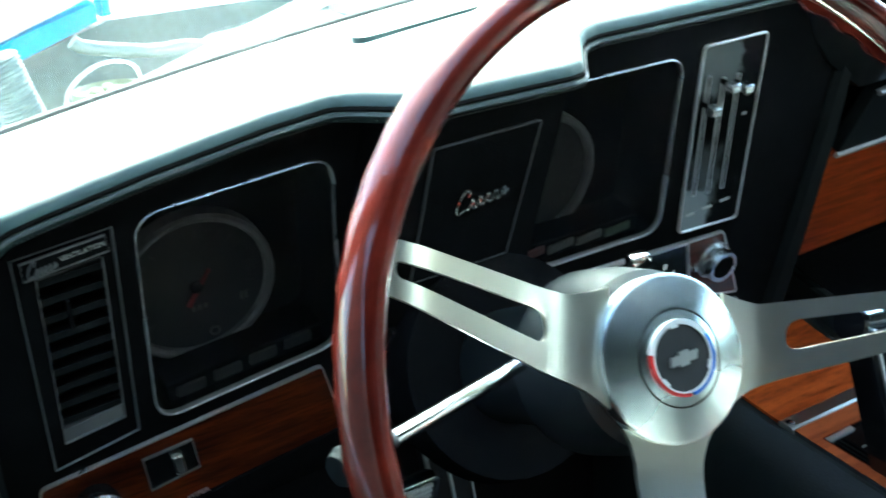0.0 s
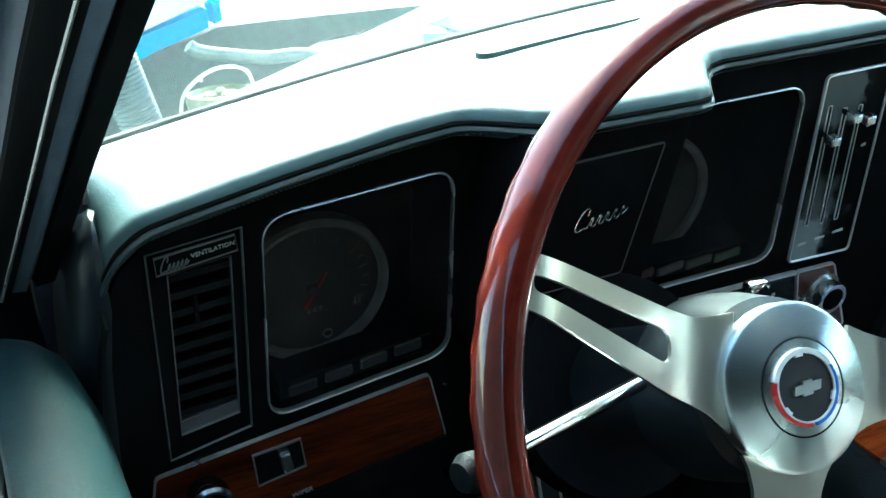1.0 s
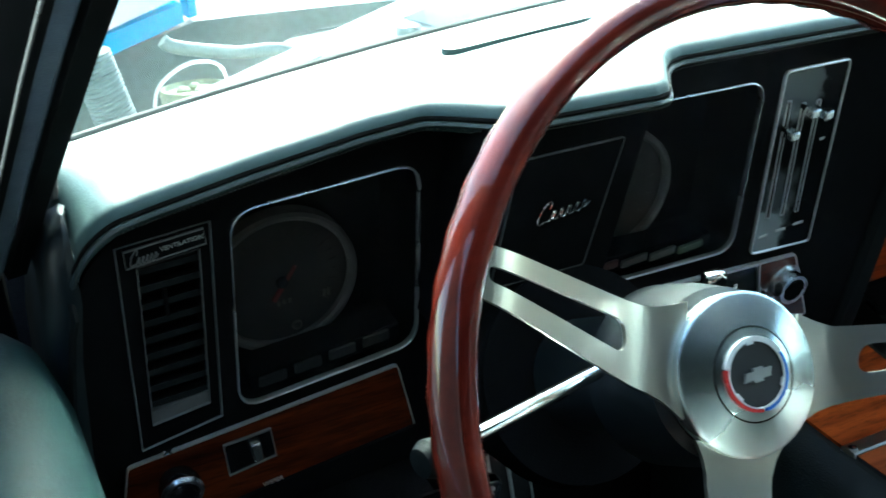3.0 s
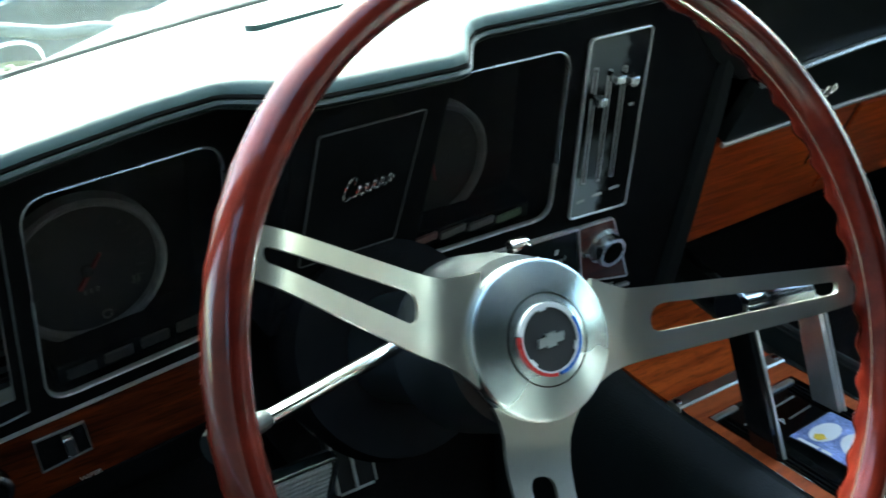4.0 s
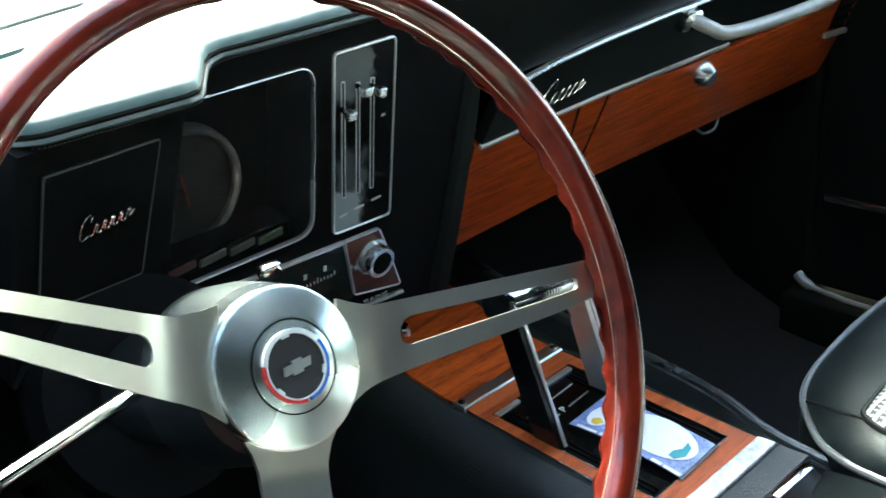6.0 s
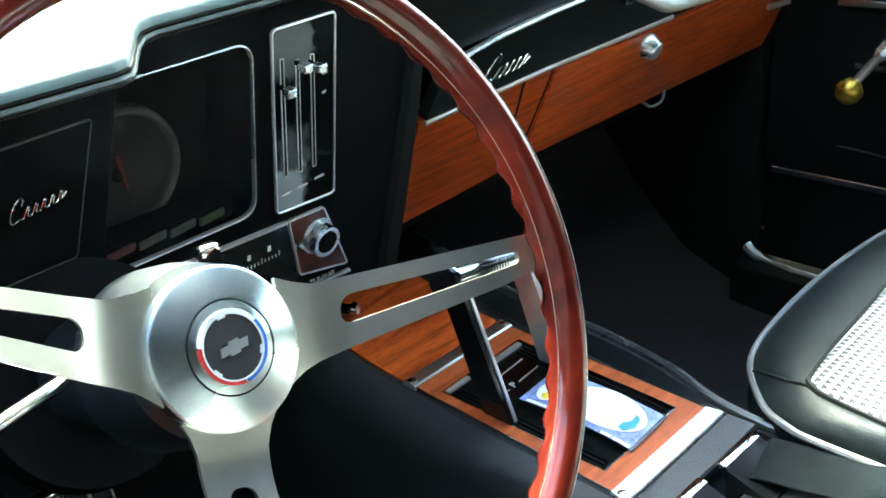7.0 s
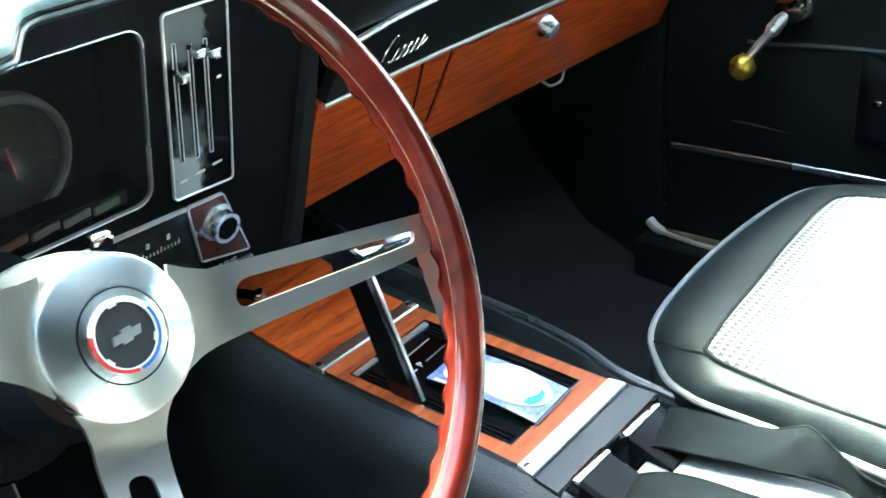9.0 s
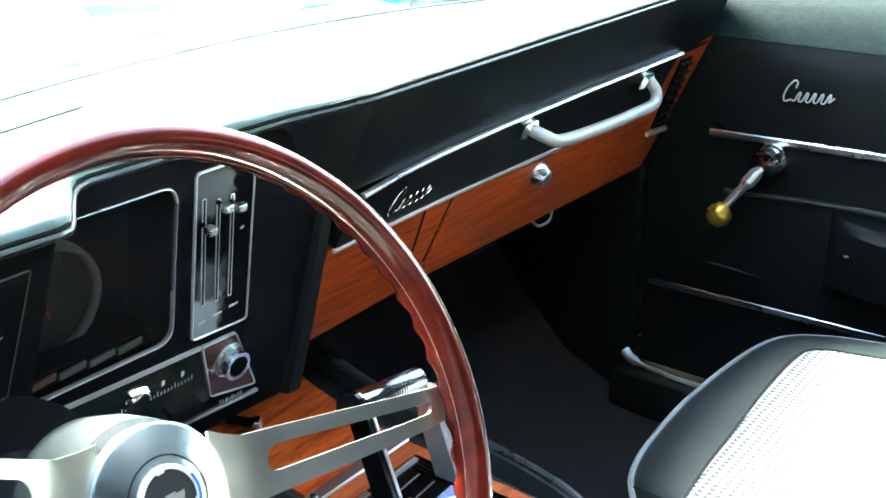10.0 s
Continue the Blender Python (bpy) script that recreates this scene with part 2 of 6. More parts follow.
TEAL = material("card_print_teal", (0.02, 0.30, 0.34), 0.3)
STITCH = material("stitch_thread", (0.022, 0.027, 0.027), 0.7)
SEAL = material("seal_rubber", (0.004, 0.0045, 0.005), 0.6, spec=0.1)
RUBBER = material("rubber", (0.02, 0.02, 0.02), 0.7, bump=0.3)
# ribs lightened in colour to make up for the dark footwell
PEDAL_RIB = material("paled_rubber_rib", (0.6, 0.61, 0.58), 0.45, scale=120)
EMBLEM = material("emblem_black", (0.014, 0.014, 0.015), 0.5)
BRIGHT = material("bright_ring", (0.80, 0.82, 0.82), 0.4, metal=0.3, var=0.05)
ENGINE = material("engine_grey", (0.032, 0.056, 0.054), 0.5, var=0.4)
GREYVINYL = material("grey_vinyl", (0.10, 0.115, 0.115), 0.45, bump=0.5, bump_scale=250)
PIPING = material("pale_piping", (0.15, 0.155, 0.155), 0.4)
WEBBING = material("belt_webbing", (0.0045, 0.0060, 0.0068), 0.9, spec=0.02, scale=300, bump=0.5, bump_scale=1500)
AMBER = material("amber_lamp", (0.09, 0.035, 0.028), 0.4)
LAMP = material("grey_lamp", (0.08, 0.075, 0.065), 0.4)
DIAL_RING = material("dial_ring_grey", (0.105, 0.108, 0.110), 0.45)
LAMP_DARK = material("dark_lamp", (0.017, 0.018, 0.017), 0.5)
LAMP_GREEN = material("green_lamp", (0.06, 0.085, 0.05), 0.4)
ASPHALT = material("asphalt", (0.06, 0.06, 0.06), 0.9, scale=60, bump=0.6, bump_scale=80)
SKY_BLOCK = material("sky_block_grey", (0.040, 0.042, 0.044), 0.9, scale=6, bump=0.4, bump_scale=60)
INLAY = material("pale_inlay", (0.20, 0.14, 0.10), 0.4, metal=0.2, var=0.5, scale=400)
PAPER = material("white_paper", (0.8, 0.8, 0.8), 0.5, var=0.03)
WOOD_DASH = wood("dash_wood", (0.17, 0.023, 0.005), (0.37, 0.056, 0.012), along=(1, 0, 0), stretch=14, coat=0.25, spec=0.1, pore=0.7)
WOOD_CONSOLE = wood("console_wood", (0.21, 0.027, 0.005), (0.55, 0.100, 0.021), along=(1, 0, 0), scale=11)
WOOD_SURROUND = wood("surround_wood", (0.31, 0.062, 0.019), (0.50, 0.112, 0.036), along=(1, 0, 0), scale=11, pore=0.75)
# the dash veneer again, darkened for the shade under the brow
WOOD_SHADED = wood("shaded_dash_wood", (0.012, 0.0020, 0.0010), (0.105, 0.0180, 0.0045), along=(1, 0, 0), scale=9, coat=0.25, spec=0.1)
WOOD_DARK = wood("dark_wood", (0.020, 0.0035, 0.0015), (0.075, 0.013, 0.006), along=(1, 0, 0), coat=0.4)
WOOD_RIM = wood("rim_wood", (0.040, 0.0034, 0.0021), (0.098, 0.0092, 0.0046), along=(1, 0, 0), scale=12, stretch=2.5, coat=1.0, rough=0.4, pore=0.9, spec=0.05, coat_ior=1.52, wave=0.06)
GLASS = glass("clear_glass", (1, 1, 1), 1.2)
# faint milkiness stands for the grey reflections in the lenses
LENS = glass("veiled_lens", (0.80, 0.79, 0.79), 1.06, 0.997)
CLOTH = houndstooth("houndstooth_cloth")


# ---- building helpers; heights are counted from the wheel's centre ----
AT = {}


def thing(name, at, label, category, group="", kind=""):
    ob = new(name)
    ob.location = (at[0], at[1], at[2] + Z0)
    AT[ob] = Matrix.Translation(ob.location)
    return tagged(ob, label, category, group, kind)


def smooth_by_angle(me, degrees=35):
    me.shade_smooth()
    bm = bmesh.new()
    bm.from_mesh(me)
    for e in bm.edges:
        e.smooth = len(e.link_faces) == 2 and e.calc_face_angle(0) < radians(degrees)
    bm.to_mesh(me)
    bm.free()


def part(name, bm, mat, parent=None, label="", flat=False):
    """Link a bmesh as one object, under its thing; its origin lies in its middle."""
    bmesh.ops.remove_doubles(bm, verts=bm.verts, dist=1e-6)
    bmesh.ops.recalc_face_normals(bm, faces=bm.faces)
    lo = Vector([min(v.co[i] for v in bm.verts) for i in range(3)])
    hi = Vector([max(v.co[i] for v in bm.verts) for i in range(3)])
    mid = (lo + hi) / 2
    for v in bm.verts:
        v.co -= mid
    me = bpy.data.meshes.new(name)
    bm.to_mesh(me)
    bm.free()
    if not flat:
        smooth_by_angle(me)
    me.materials.append(mat)
    ob = new(name, me)
    w = Matrix.Translation((mid.x, mid.y, mid.z + Z0))
    AT[ob] = w
    ob.matrix_basis = w
    if parent is not None:
        ob.parent = parent
        ob.matrix_parent_inverse = AT[parent].inverted()
    if label:
        ob["label"] = label
    return ob


def solo(name, bm, mat, label, category, group="", kind="", flat=False):
    return tagged(part(name, bm, mat, None, "", flat), label, category, group, kind)


def flatmap(x, z, d):
    return Vector((x, -d, z))


def rrect(x0, x1, z0, z1, r, n=5):
    out = []
    for cx, cz, a0 in ((x1 - r, z1 - r, 0), (x0 + r, z1 - r, 90), (x0 + r, z0 + r, 180), (x1 - r, z0 + r, 270)):
        for i in range(n + 1):
            a = radians(a0 + 90 * i / n)
            out.append((cx + r * math.cos(a), cz + r * math.sin(a)))
    return out


def rpoly(pts, r, n=4):
    """A polygon with its corners rounded by about r, one for all or one for each."""
    out = []
    radii = r if isinstance(r, (list, tuple)) else [r] * len(pts)
    for i, p in enumerate(pts):
        r = radii[i]
        p, a, b = Vector(p), Vector(pts[i - 1]), Vector(pts[(i + 1) % len(pts)])
        q0, q1 = p + (a - p).normalized() * r, p + (b - p).normalized() * r
        for k in range(n + 1):
            t = k / n
            out.append(tuple(q0 * (1 - t) ** 2 + p * 2 * t * (1 - t) + q1 * t * t))
    return out


def grow(pts, d):
    """The polygon with every point moved out by d along the corner's bisector."""
    c = Vector((sum(p[0] for p in pts) / len(pts), sum(p[1] for p in pts) / len(pts)))
    out = []
    for i, p in enumerate(pts):
        a, b = Vector(pts[i - 1]), Vector(pts[(i + 1) % len(pts)])
        t = (b - a).normalized()
        nrm = Vector((t.y, -t.x))
        if nrm.dot(Vector(p) - c) < 0:
            nrm = -nrm
        out.append(tuple(Vector(p) + nrm * d))
    return out


def prism(bm, pts, d0, d1, to=flatmap, edge=0.0):
    """A polygon drawn out from depth d0 to d1, with a chamfered front edge."""
    rings = [[bm.verts.new(to(x, z, d0)) for x, z in pts]]
    if edge:
        rings.append([bm.verts.new(to(x, z, d1 - edge)) for x, z in pts])
        rings.append([bm.verts.new(to(x, z, d1)) for x, z in grow(pts, -edge)])
    else:
        rings.append([bm.verts.new(to(x, z, d1)) for x, z in pts])
    k = len(pts)
    for a, b in zip(rings, rings[1:]):
        for i in range(k):
            bm.faces.new((a[i], a[(i + 1) % k], b[(i + 1) % k], b[i]))
    bm.faces.new(rings[0])
    bm.faces.new(rings[-1])
    return bm


def ring(bm, outer, inner, d0, d1, to=flatmap, edge=0.0):
    """A flat frame between two outlines with the same number of points."""
    k = len(outer)
    loops = [[bm.verts.new(to(x, z, d)) for x, z in pts] for pts, d in ((outer, d0), (outer, d1 - edge), (grow(outer, -edge) if edge else outer, d1), (grow(inner, edge) if edge else inner, d1), (inner, d1 - edge), (inner, d0))]
    for a, b in zip(loops, loops[1:] + loops[:1]):
        for i in range(k):
            if (a[i].co - b[i].co).length < 1e-7:
                continue
            bm.faces.new((a[i], a[(i + 1) % k], b[(i + 1) % k], b[i]))
    return bm


def plate(bm, outer, holes, d0, d1, to=flatmap):
    """A plate with openings through it."""
    edges = []
    for pts in [outer] + holes:
        vs = [bm.verts.new(to(x, z, d1)) for x, z in pts]
        edges += [bm.edges.new((vs[i], vs[(i + 1) % len(vs)])) for i in range(len(vs))]
    got = bmesh.ops.triangle_fill(bm, edges=edges, use_beauty=True)
    faces = [g for g in got["geom"] if isinstance(g, bmesh.types.BMFace)]
    back = bmesh.ops.extrude_face_region(bm, geom=faces)
    shift = to(0, 0, d0) - to(0, 0, d1)
    for g in back["geom"]:
        if isinstance(g, bmesh.types.BMVert):
            g.co += shift
    return bm


def box(bm, x0, x1, y0, y1, z0, z1, bevel=0.0):
    got = bmesh.ops.create_cube(bm, size=1, matrix=Matrix.Translation(((x0 + x1) / 2, (y0 + y1) / 2, (z0 + z1) / 2)) @ Matrix.Diagonal((x1 - x0, y1 - y0, z1 - z0, 1)))
    if bevel:
        es = list({e for v in got["verts"] for e in v.link_edges})
        bmesh.ops.bevel(bm, geom=es, offset=bevel, segments=2, affect="EDGES", profile=0.5)
    return bm


def basis(axis):
    a = Vector(axis).normalized()
    u = a.cross(Vector((0, 0, 1)) if abs(a.z) < 0.9 else Vector((1, 0, 0))).normalized()
    return a, u, a.cross(u)


def lathe(bm, at, axis, profile, n=32):
    """Profile rows of (distance along the axis, radius)."""
    a, u, v = basis(axis)
    at = Vector(at)
    rows = []
    for d, r in profile:
        rows.append([bm.verts.new(at + a * d + (u * math.cos(2 * math.pi * i / n) + v * math.sin(2 * math.pi * i / n)) * max(r, 1e-5)) for i in range(n)])
    for p, q in zip(rows, rows[1:]):
        for i in range(n):
            bm.faces.new((p[i], p[(i + 1) % n], q[(i + 1) % n], q[i]))
    bm.faces.new(rows[0])
    bm.faces.new(rows[-1])
    return bm


def tube(bm, pts, radius, n=10, closed=False, flat=1.0):
    """A round bar along a line of points; radius is a number or one per point."""
    pts = [Vector(p) for p in pts]
    k = len(pts)
    rows = []
    up = None
    for i, p in enumerate(pts):
        a = pts[(i + 1) % k] if closed or i < k - 1 else p
        b = pts[i - 1] if closed or i > 0 else p
        t = (a - b).normalized()
        if up is None:
            up = basis(t)[1]
        up = (up - t * up.dot(t)).normalized()
        side = t.cross(up)
        r = radius if isinstance(radius, (int, float)) else radius[i]
        rows.append([bm.verts.new(p + up * r * math.cos(2 * math.pi * j / n) + side * r * flat * math.sin(2 * math.pi * j / n)) for j in range(n)])
    for i in range(k if closed else k - 1):
        p, q = rows[i], rows[(i + 1) % k]
        for j in range(n):
            bm.faces.new((p[j], p[(j + 1) % n], q[(j + 1) % n], q[j]))
    if not closed:
        bm.faces.new(rows[0])
        bm.faces.new(rows[-1])
    return bm


def curve_pts(pts, n=6):
    """Points of a smooth line through the given ones."""
    P = [Vector(p) for p in pts]
    P = [P[0] * 2 - P[1]] + P + [P[-1] * 2 - P[-2]]
    out = []
    for i in range(1, len(P) - 2):
        for k in range(n):
            t = k / n
            out.append(0.5 * (2 * P[i] + (P[i + 1] - P[i - 1]) * t + (2 * P[i - 1] - 5 * P[i] + 4 * P[i + 1] - P[i + 2]) * t * t + (3 * P[i] - P[i - 1] - 3 * P[i + 1] + P[i + 2]) * t ** 3))
    out.append(P[-2])
    return out


def loft(bm, rows, cap=True, closed=False):
    """A skin over rows of points; closed: each row is a loop."""
    vs = [[bm.verts.new(p) for p in r] for r in rows]
    for a, b in zip(vs, vs[1:]):
        k = len(a)
        for i in range(k if closed else k - 1):
            j = (i + 1) % k
            bm.faces.new((a[i], a[j], b[j], b[i]))
    if cap and closed:
        bm.faces.new(vs[0])
        bm.faces.new(vs[-1])
    return bm


def lettering(text, size, to, depth=0.0006, shear=0.0):
    """Raised letters, laid onto a surface by to(x, z, d)."""
    cu = bpy.data.curves.new("letters", "FONT")
    cu.body, cu.size, cu.extrude, cu.shear, cu.align_x, cu.align_y = text, size, depth, shear, "CENTER", "CENTER"
    cu.resolution_u = 2
    tmp = new("letters", cu)
    me = bpy.data.meshes.new_from_object(tmp.evaluated_get(bpy.context.evaluated_depsgraph_get()))
    bm = bmesh.new()
    bm.from_mesh(me)
    bpy.data.objects.remove(tmp)
    bpy.data.meshes.remove(me)
    for v in bm.verts:
        v.co = to(v.co.x, v.co.y, v.co.z)
    return bm


def script_badge(to, length, height):
    """A chrome badge of joined slanting strokes, with a tall open loop at its start."""
    bm = bmesh.new()
    loop = [(0.185, 0.72), (0.19, 1.0), (0.12, 1.12), (0.03, 0.80), (0.0, 0.30), (0.05, 0.0), (0.17, 0.10)]
    run = []
    for i in range(5):
        x = 0.24 + i * 0.15
        run += [(x, 0.05), (x + 0.05, 0.5), (x + 0.085, 0.42), (x + 0.075, 0.1)]
    run.append((1.0, 0.35))
    slant = 0.25
    line = [to((x + slant * z * height / length - 0.5) * length, (z - 0.4) * height, 0.0016) for x, z in loop + run]
    tube(bm, curve_pts(line, 4), height * 0.048, n=6)
    return bm


# ---- surfaces that things are laid onto ----
def on_cluster(x, z, d):
    return Vector((x, 0.271 - 0.2315 * z - 0.9742 * d, z - 0.2255 * d))


def on_centre(x, z, d):
    return Vector((x, 0.2125 - 0.2315 * z - 0.9742 * d, z - 0.2255 * d))


def on_glove(x, z, d):
    return Vector((x, 0.262 - 0.45 * z - 0.912 * d, z - 0.410 * d))


def on_console(x, y, d):
    f = max(0.0, y - 0.255)
    return Vector((x, y, -0.3014 + 0.045 * y + 0.9 * f * f + d))


def on_door(y, z, d):
    return Vector((1.13 - d, y, z))


TILT_W, TURN_W = radians(24.8), radians(19.0)
AX = Vector((0, -math.cos(TILT_W), math.sin(TILT_W)))          # from the wheel towards the driver
UP = Vector((0, math.sin(TILT_W), math.cos(TILT_W)))
WU = Vector((1, 0, 0)) * math.cos(TURN_W) - UP * math.sin(TURN_W)
WV = Vector((1, 0, 0)) * math.sin(TURN_W) + UP * math.cos(TURN_W)
WO = Vector((-0.0067, -0.0119, 0.0103))                         # middle of the rim
HUB = WO - AX * 0.006


def on_wheel(u, w, n):
    return WO + WU * u + WV * w + AX * n


def moved(to, x0, z0):
    return lambda x, z, d: to(x + x0, z + z0, d)


# ---- the shell of the car and the ground ----
FLOOR = -0.58
bm = box(bmesh.new(), -300, 300, -300, 300, -Z0 - 0.2, -Z0)
solo("ground", bm, ASPHALT, "grey asphalt ground under the car", "ground", kind="structure", flat=True)

# unseen walls, added to keep sky light and reflections out of the cabin
for name, x0, x1, y0, y1 in (("sky_block_left", -3.3, -3.0, -5.0, 1.2), ("sky_block_rear", -3.0, 7.0, -5.3, -5.0)):
    solo(name, box(bmesh.new(), x0, x1, y0, y1, -Z0, 3.2, 0.02), SKY_BLOCK, "unseen dark grey wall added to block sky light", "wall", kind="structure", flat=True)

bm = bmesh.new()
prof = [(-1.7, -0.34), (-1.0, -0.36), (-0.95, FLOOR), (0.28, FLOOR), (0.38, FLOOR + 0.012), (0.47, FLOOR + 0.05), (0.56, -0.44), (0.65, -0.32), (0.72, -0.20), (0.76, -0.07), (0.78, -0.07), (0.74, -0.26), (0.44, FLOOR - 0.02), (-0.97, FLOOR - 0.02), (-1.02, -0.38), (-1.7, -0.36)]
loft(bm, [[Vector((x, y, z)) for y, z in prof] for x in (-0.44, 0.40, 1.24)], closed=True)
solo("floor", bm, CARPET, "black carpeted floor pan rising to the toe board", "car floor", kind="structure")

# assumed roof, out of view; shades the cabin from the sky
bm = bmesh.new()
rows = []
for i in range(9):
    x = -0.43 + 1.66 * i / 8
    c = (x - 0.4) / 0.76
    rows.append([Vector((x, -0.14 - 0.06 * c * c, 0.455 - 0.05 * c * c)), Vector((x, -0.55, 0.50 - 0.07 * c * c)), Vector((x, -1.3, 0.44 - 0.08 * c * c)), Vector((x, -1.3, 0.47 - 0.08 * c * c)), Vector((x, -0.55, 0.53 - 0.07 * c * c)), Vector((x, -0.13 - 0.06 * c * c, 0.48 - 0.05 * c * c))])
loft(bm, rows, closed=True)
solo("ceiling", bm, VINYL, "unseen black headliner, assumed, to shade the cabin", "car roof", kind="structure")

# unseen back of the cabin, added and narrowed to hold back light
REAR = [(-0.44, -0.20), (1.24, -0.20), (1.24, 0.43), (-0.44, 0.43)]
REAR_GLASS = [(-0.05, 0.02), (0.85, 0.02), (0.80, 0.22), (0.0, 0.22)]
on_rear = lambda x, z, d: Vector((x, -1.30 - d, z))
bm = plate(bmesh.new(), [(x, FLOOR if z < 0 else z) for x, z in REAR], [REAR_GLASS], 0.0, 0.06, on_rear)
solo("wall_rear", bm, VINYL, "unseen rear bulkhead, its window kept small to cut light", "rear wall", kind="structure")

for name, x0, x1 in (("wall_left", -0.44, -0.40), ("wall_right", 1.20, 1.24)):
    bm = bmesh.new()
    prism(bm, [(-1.30, FLOOR), (-0.80, FLOOR), (-0.80, 0.02), (-0.98, 0.02), (-0.74, 0.44), (-1.30, 0.44)], x0, x1, lambda y, z, d: Vector((d, y, z)))
    solo(name, bm, VINYL, "unseen rear quarter added to cut light from behind", "side wall", kind="structure")

# the windscreen, curved in plan and raked
def screen_base(x):
    return 0.450 - 0.215 * (x - 0.4) ** 2


def screen_z(x):
    return 0.112 - 0.03 * ((x - 0.4) / 0.7) ** 2


bm = bmesh.new()
outer, inner = [], []
for i in range(17):
    x = -0.285 + 1.37 * i / 16
    c = (x - 0.4) / 0.76
    a, b = Vector((x, screen_base(x), screen_z(x) - 0.003)), Vector((0.4 + (x - 0.4) * 0.93, -0.135 - 0.06 * c * c, 0.462 - 0.05 * c * c))
    outer.append([a.lerp(b, k / 6) + Vector((0, 0.05 * math.sin(math.pi * k / 6) * 0.4, 0.05 * math.sin(math.pi * k / 6) * 0.4)) for k in range(7)])
for r in outer:
    inner.append([p + Vector((0, -0.003, -0.003)) for p in reversed(r)])
loft(bm, [o + n for o, n in zip(outer, inner)], closed=True)
ws = solo("window_1", bm, GLASS, "clear curved windscreen above the dashboard", "windscreen", kind="structure")
ws.visible_shadow = False

for name, s in (("pillar_left", 1), ("pillar_right", -1)):
    mid = 0.4
    path = [(-0.325, 0.345, 0.03), (-0.303, 0.25, 0.115), (-0.287, 0.147, 0.19), (-0.262, 0.0, 0.295), (-0.24, -0.11, 0.375), (-0.22, -0.22, 0.435)]
    bm = bmesh.new()
    sec = [(0.016, 0.012), (0.015, -0.012), (0.006, -0.021), (0.0, -0.019), (-0.004, -0.026), (-0.026, -0.024), (-0.036, -0.012), (-0.042, -0.016), (-0.06, -0.008), (-0.066, 0.012), (-0.03, 0.03)]
    rows = []
    for p in path:
        p = Vector(p)
        rows.append([Vector((p.x + u, p.y + 0.6 * v, p.z + 0.8 * v)) for u, v in sec])
    if s < 0:
        rows = [[Vector((2 * mid - q.x, q.y, q.z)) for q in r] for r in rows]
    loft(bm, rows, closed=True)
    pil = solo(name, bm, PILLAR, "padded windscreen pillar with sky sheen in its colour and ridged trim", "pillar", kind="structure")
    for strip in ([(0.018, 0.016), (0.018, -0.014), (0.013, -0.0235), (0.002, -0.0245), (0.000, -0.016), (0.006, 0.010)], [(-0.0115, -0.018), (-0.0135, -0.0285), (-0.0235, -0.0275), (-0.0305, -0.024), (-0.0305, -0.014)]):
        bm = bmesh.new()
        loft(bm, [[Vector(((p[0] + u) if s > 0 else 2 * mid - p[0] - u, p[1] + 0.6 * v, p[2] + 0.8 * v)) for u, v in strip] for p in path], closed=True)
        part("seal", bm, SEAL, pil, "black rubber seal")
    bm = tube(bmesh.new(), [Vector(((p[0] - 0.0185) if s > 0 else 2 * mid - p[0] + 0.0185, p[1] - 0.0172, p[2] - 0.0230)) for p in path], 0.0011, n=6)
    part("seal_edge", bm, SILVER, pil, "thin bright edge of the seal")

# ---- dashboard ----
dash = thing("dashboard", (0.4, 0.35, -0.18), "black padded car dashboard with wood-grain panels", "dashboard")


def blend(x, table, soft=False):
    for (a, *u), (b, *w) in zip(table, table[1:]):
        if x <= b:
            t = max(0.0, (x - a) / (b - a))
            t = t * t * (3 - 2 * t) if soft else t
            return [p + (q - p) * t for p, q in zip(u, w)]
    return list(table[-1][1:])


# x: front of the brow, its height, height and depth of the face's lower edge
BROW = [(-0.2945, 0.272, 0.022, 0.006, 0.282), (-0.2915, 0.263, 0.035, 0.017, 0.275), (-0.287, 0.257, 0.0455, 0.026, 0.271), (-0.281, 0.2525, 0.0540, 0.034, 0.267), (-0.273, 0.250, 0.0605, 0.041, 0.265),
        (-0.264, 0.248, 0.0655, 0.047, 0.264), (-0.189, 0.245, 0.079, 0.062, 0.262), (-0.12, 0.243, 0.089, 0.072, 0.260), (-0.085, 0.242, 0.092, 0.076, 0.258), (-0.036, 0.190, 0.094, 0.078, 0.205), (0.048, 0.186, 0.094, 0.078, 0.200),
        (0.058, 0.189, 0.094, 0.078, 0.204), (0.064, 0.196, 0.094, 0.079, 0.212), (0.075, 0.212, 0.094, 0.080, 0.228), (0.087, 0.229, 0.094, 0.080, 0.245), (0.095, 0.240, 0.0945, 0.081, 0.254), (0.104, 0.2475, 0.0965, 0.083, 0.257), (0.115, 0.250, 0.0975, 0.084, 0.258),
        (0.25, 0.249, 0.0975, 0.084, 0.258), (0.30, 0.245, 0.0975, 0.083, 0.257), (0.345, 0.232, 0.099, 0.03, 0.262), (0.38, 0.222, 0.101, 0.004, 0.262), (1.0, 0.222, 0.108, 0.010, 0.258), (1.125, 0.226, 0.106, 0.016, 0.256)]


def brow(x):
    """The brow's line, smoothed over its corners at the driver's end."""
    if x > -0.20:
        return blend(x, BROW, -0.086 < x < -0.035)
    w = min(0.007, x + 0.2945, (-0.20 - x))
    rows_ = [blend(x + w * k / 3, BROW) for k in range(-3, 4)]
    return [sum(c) / 7 for c in zip(*rows_)]


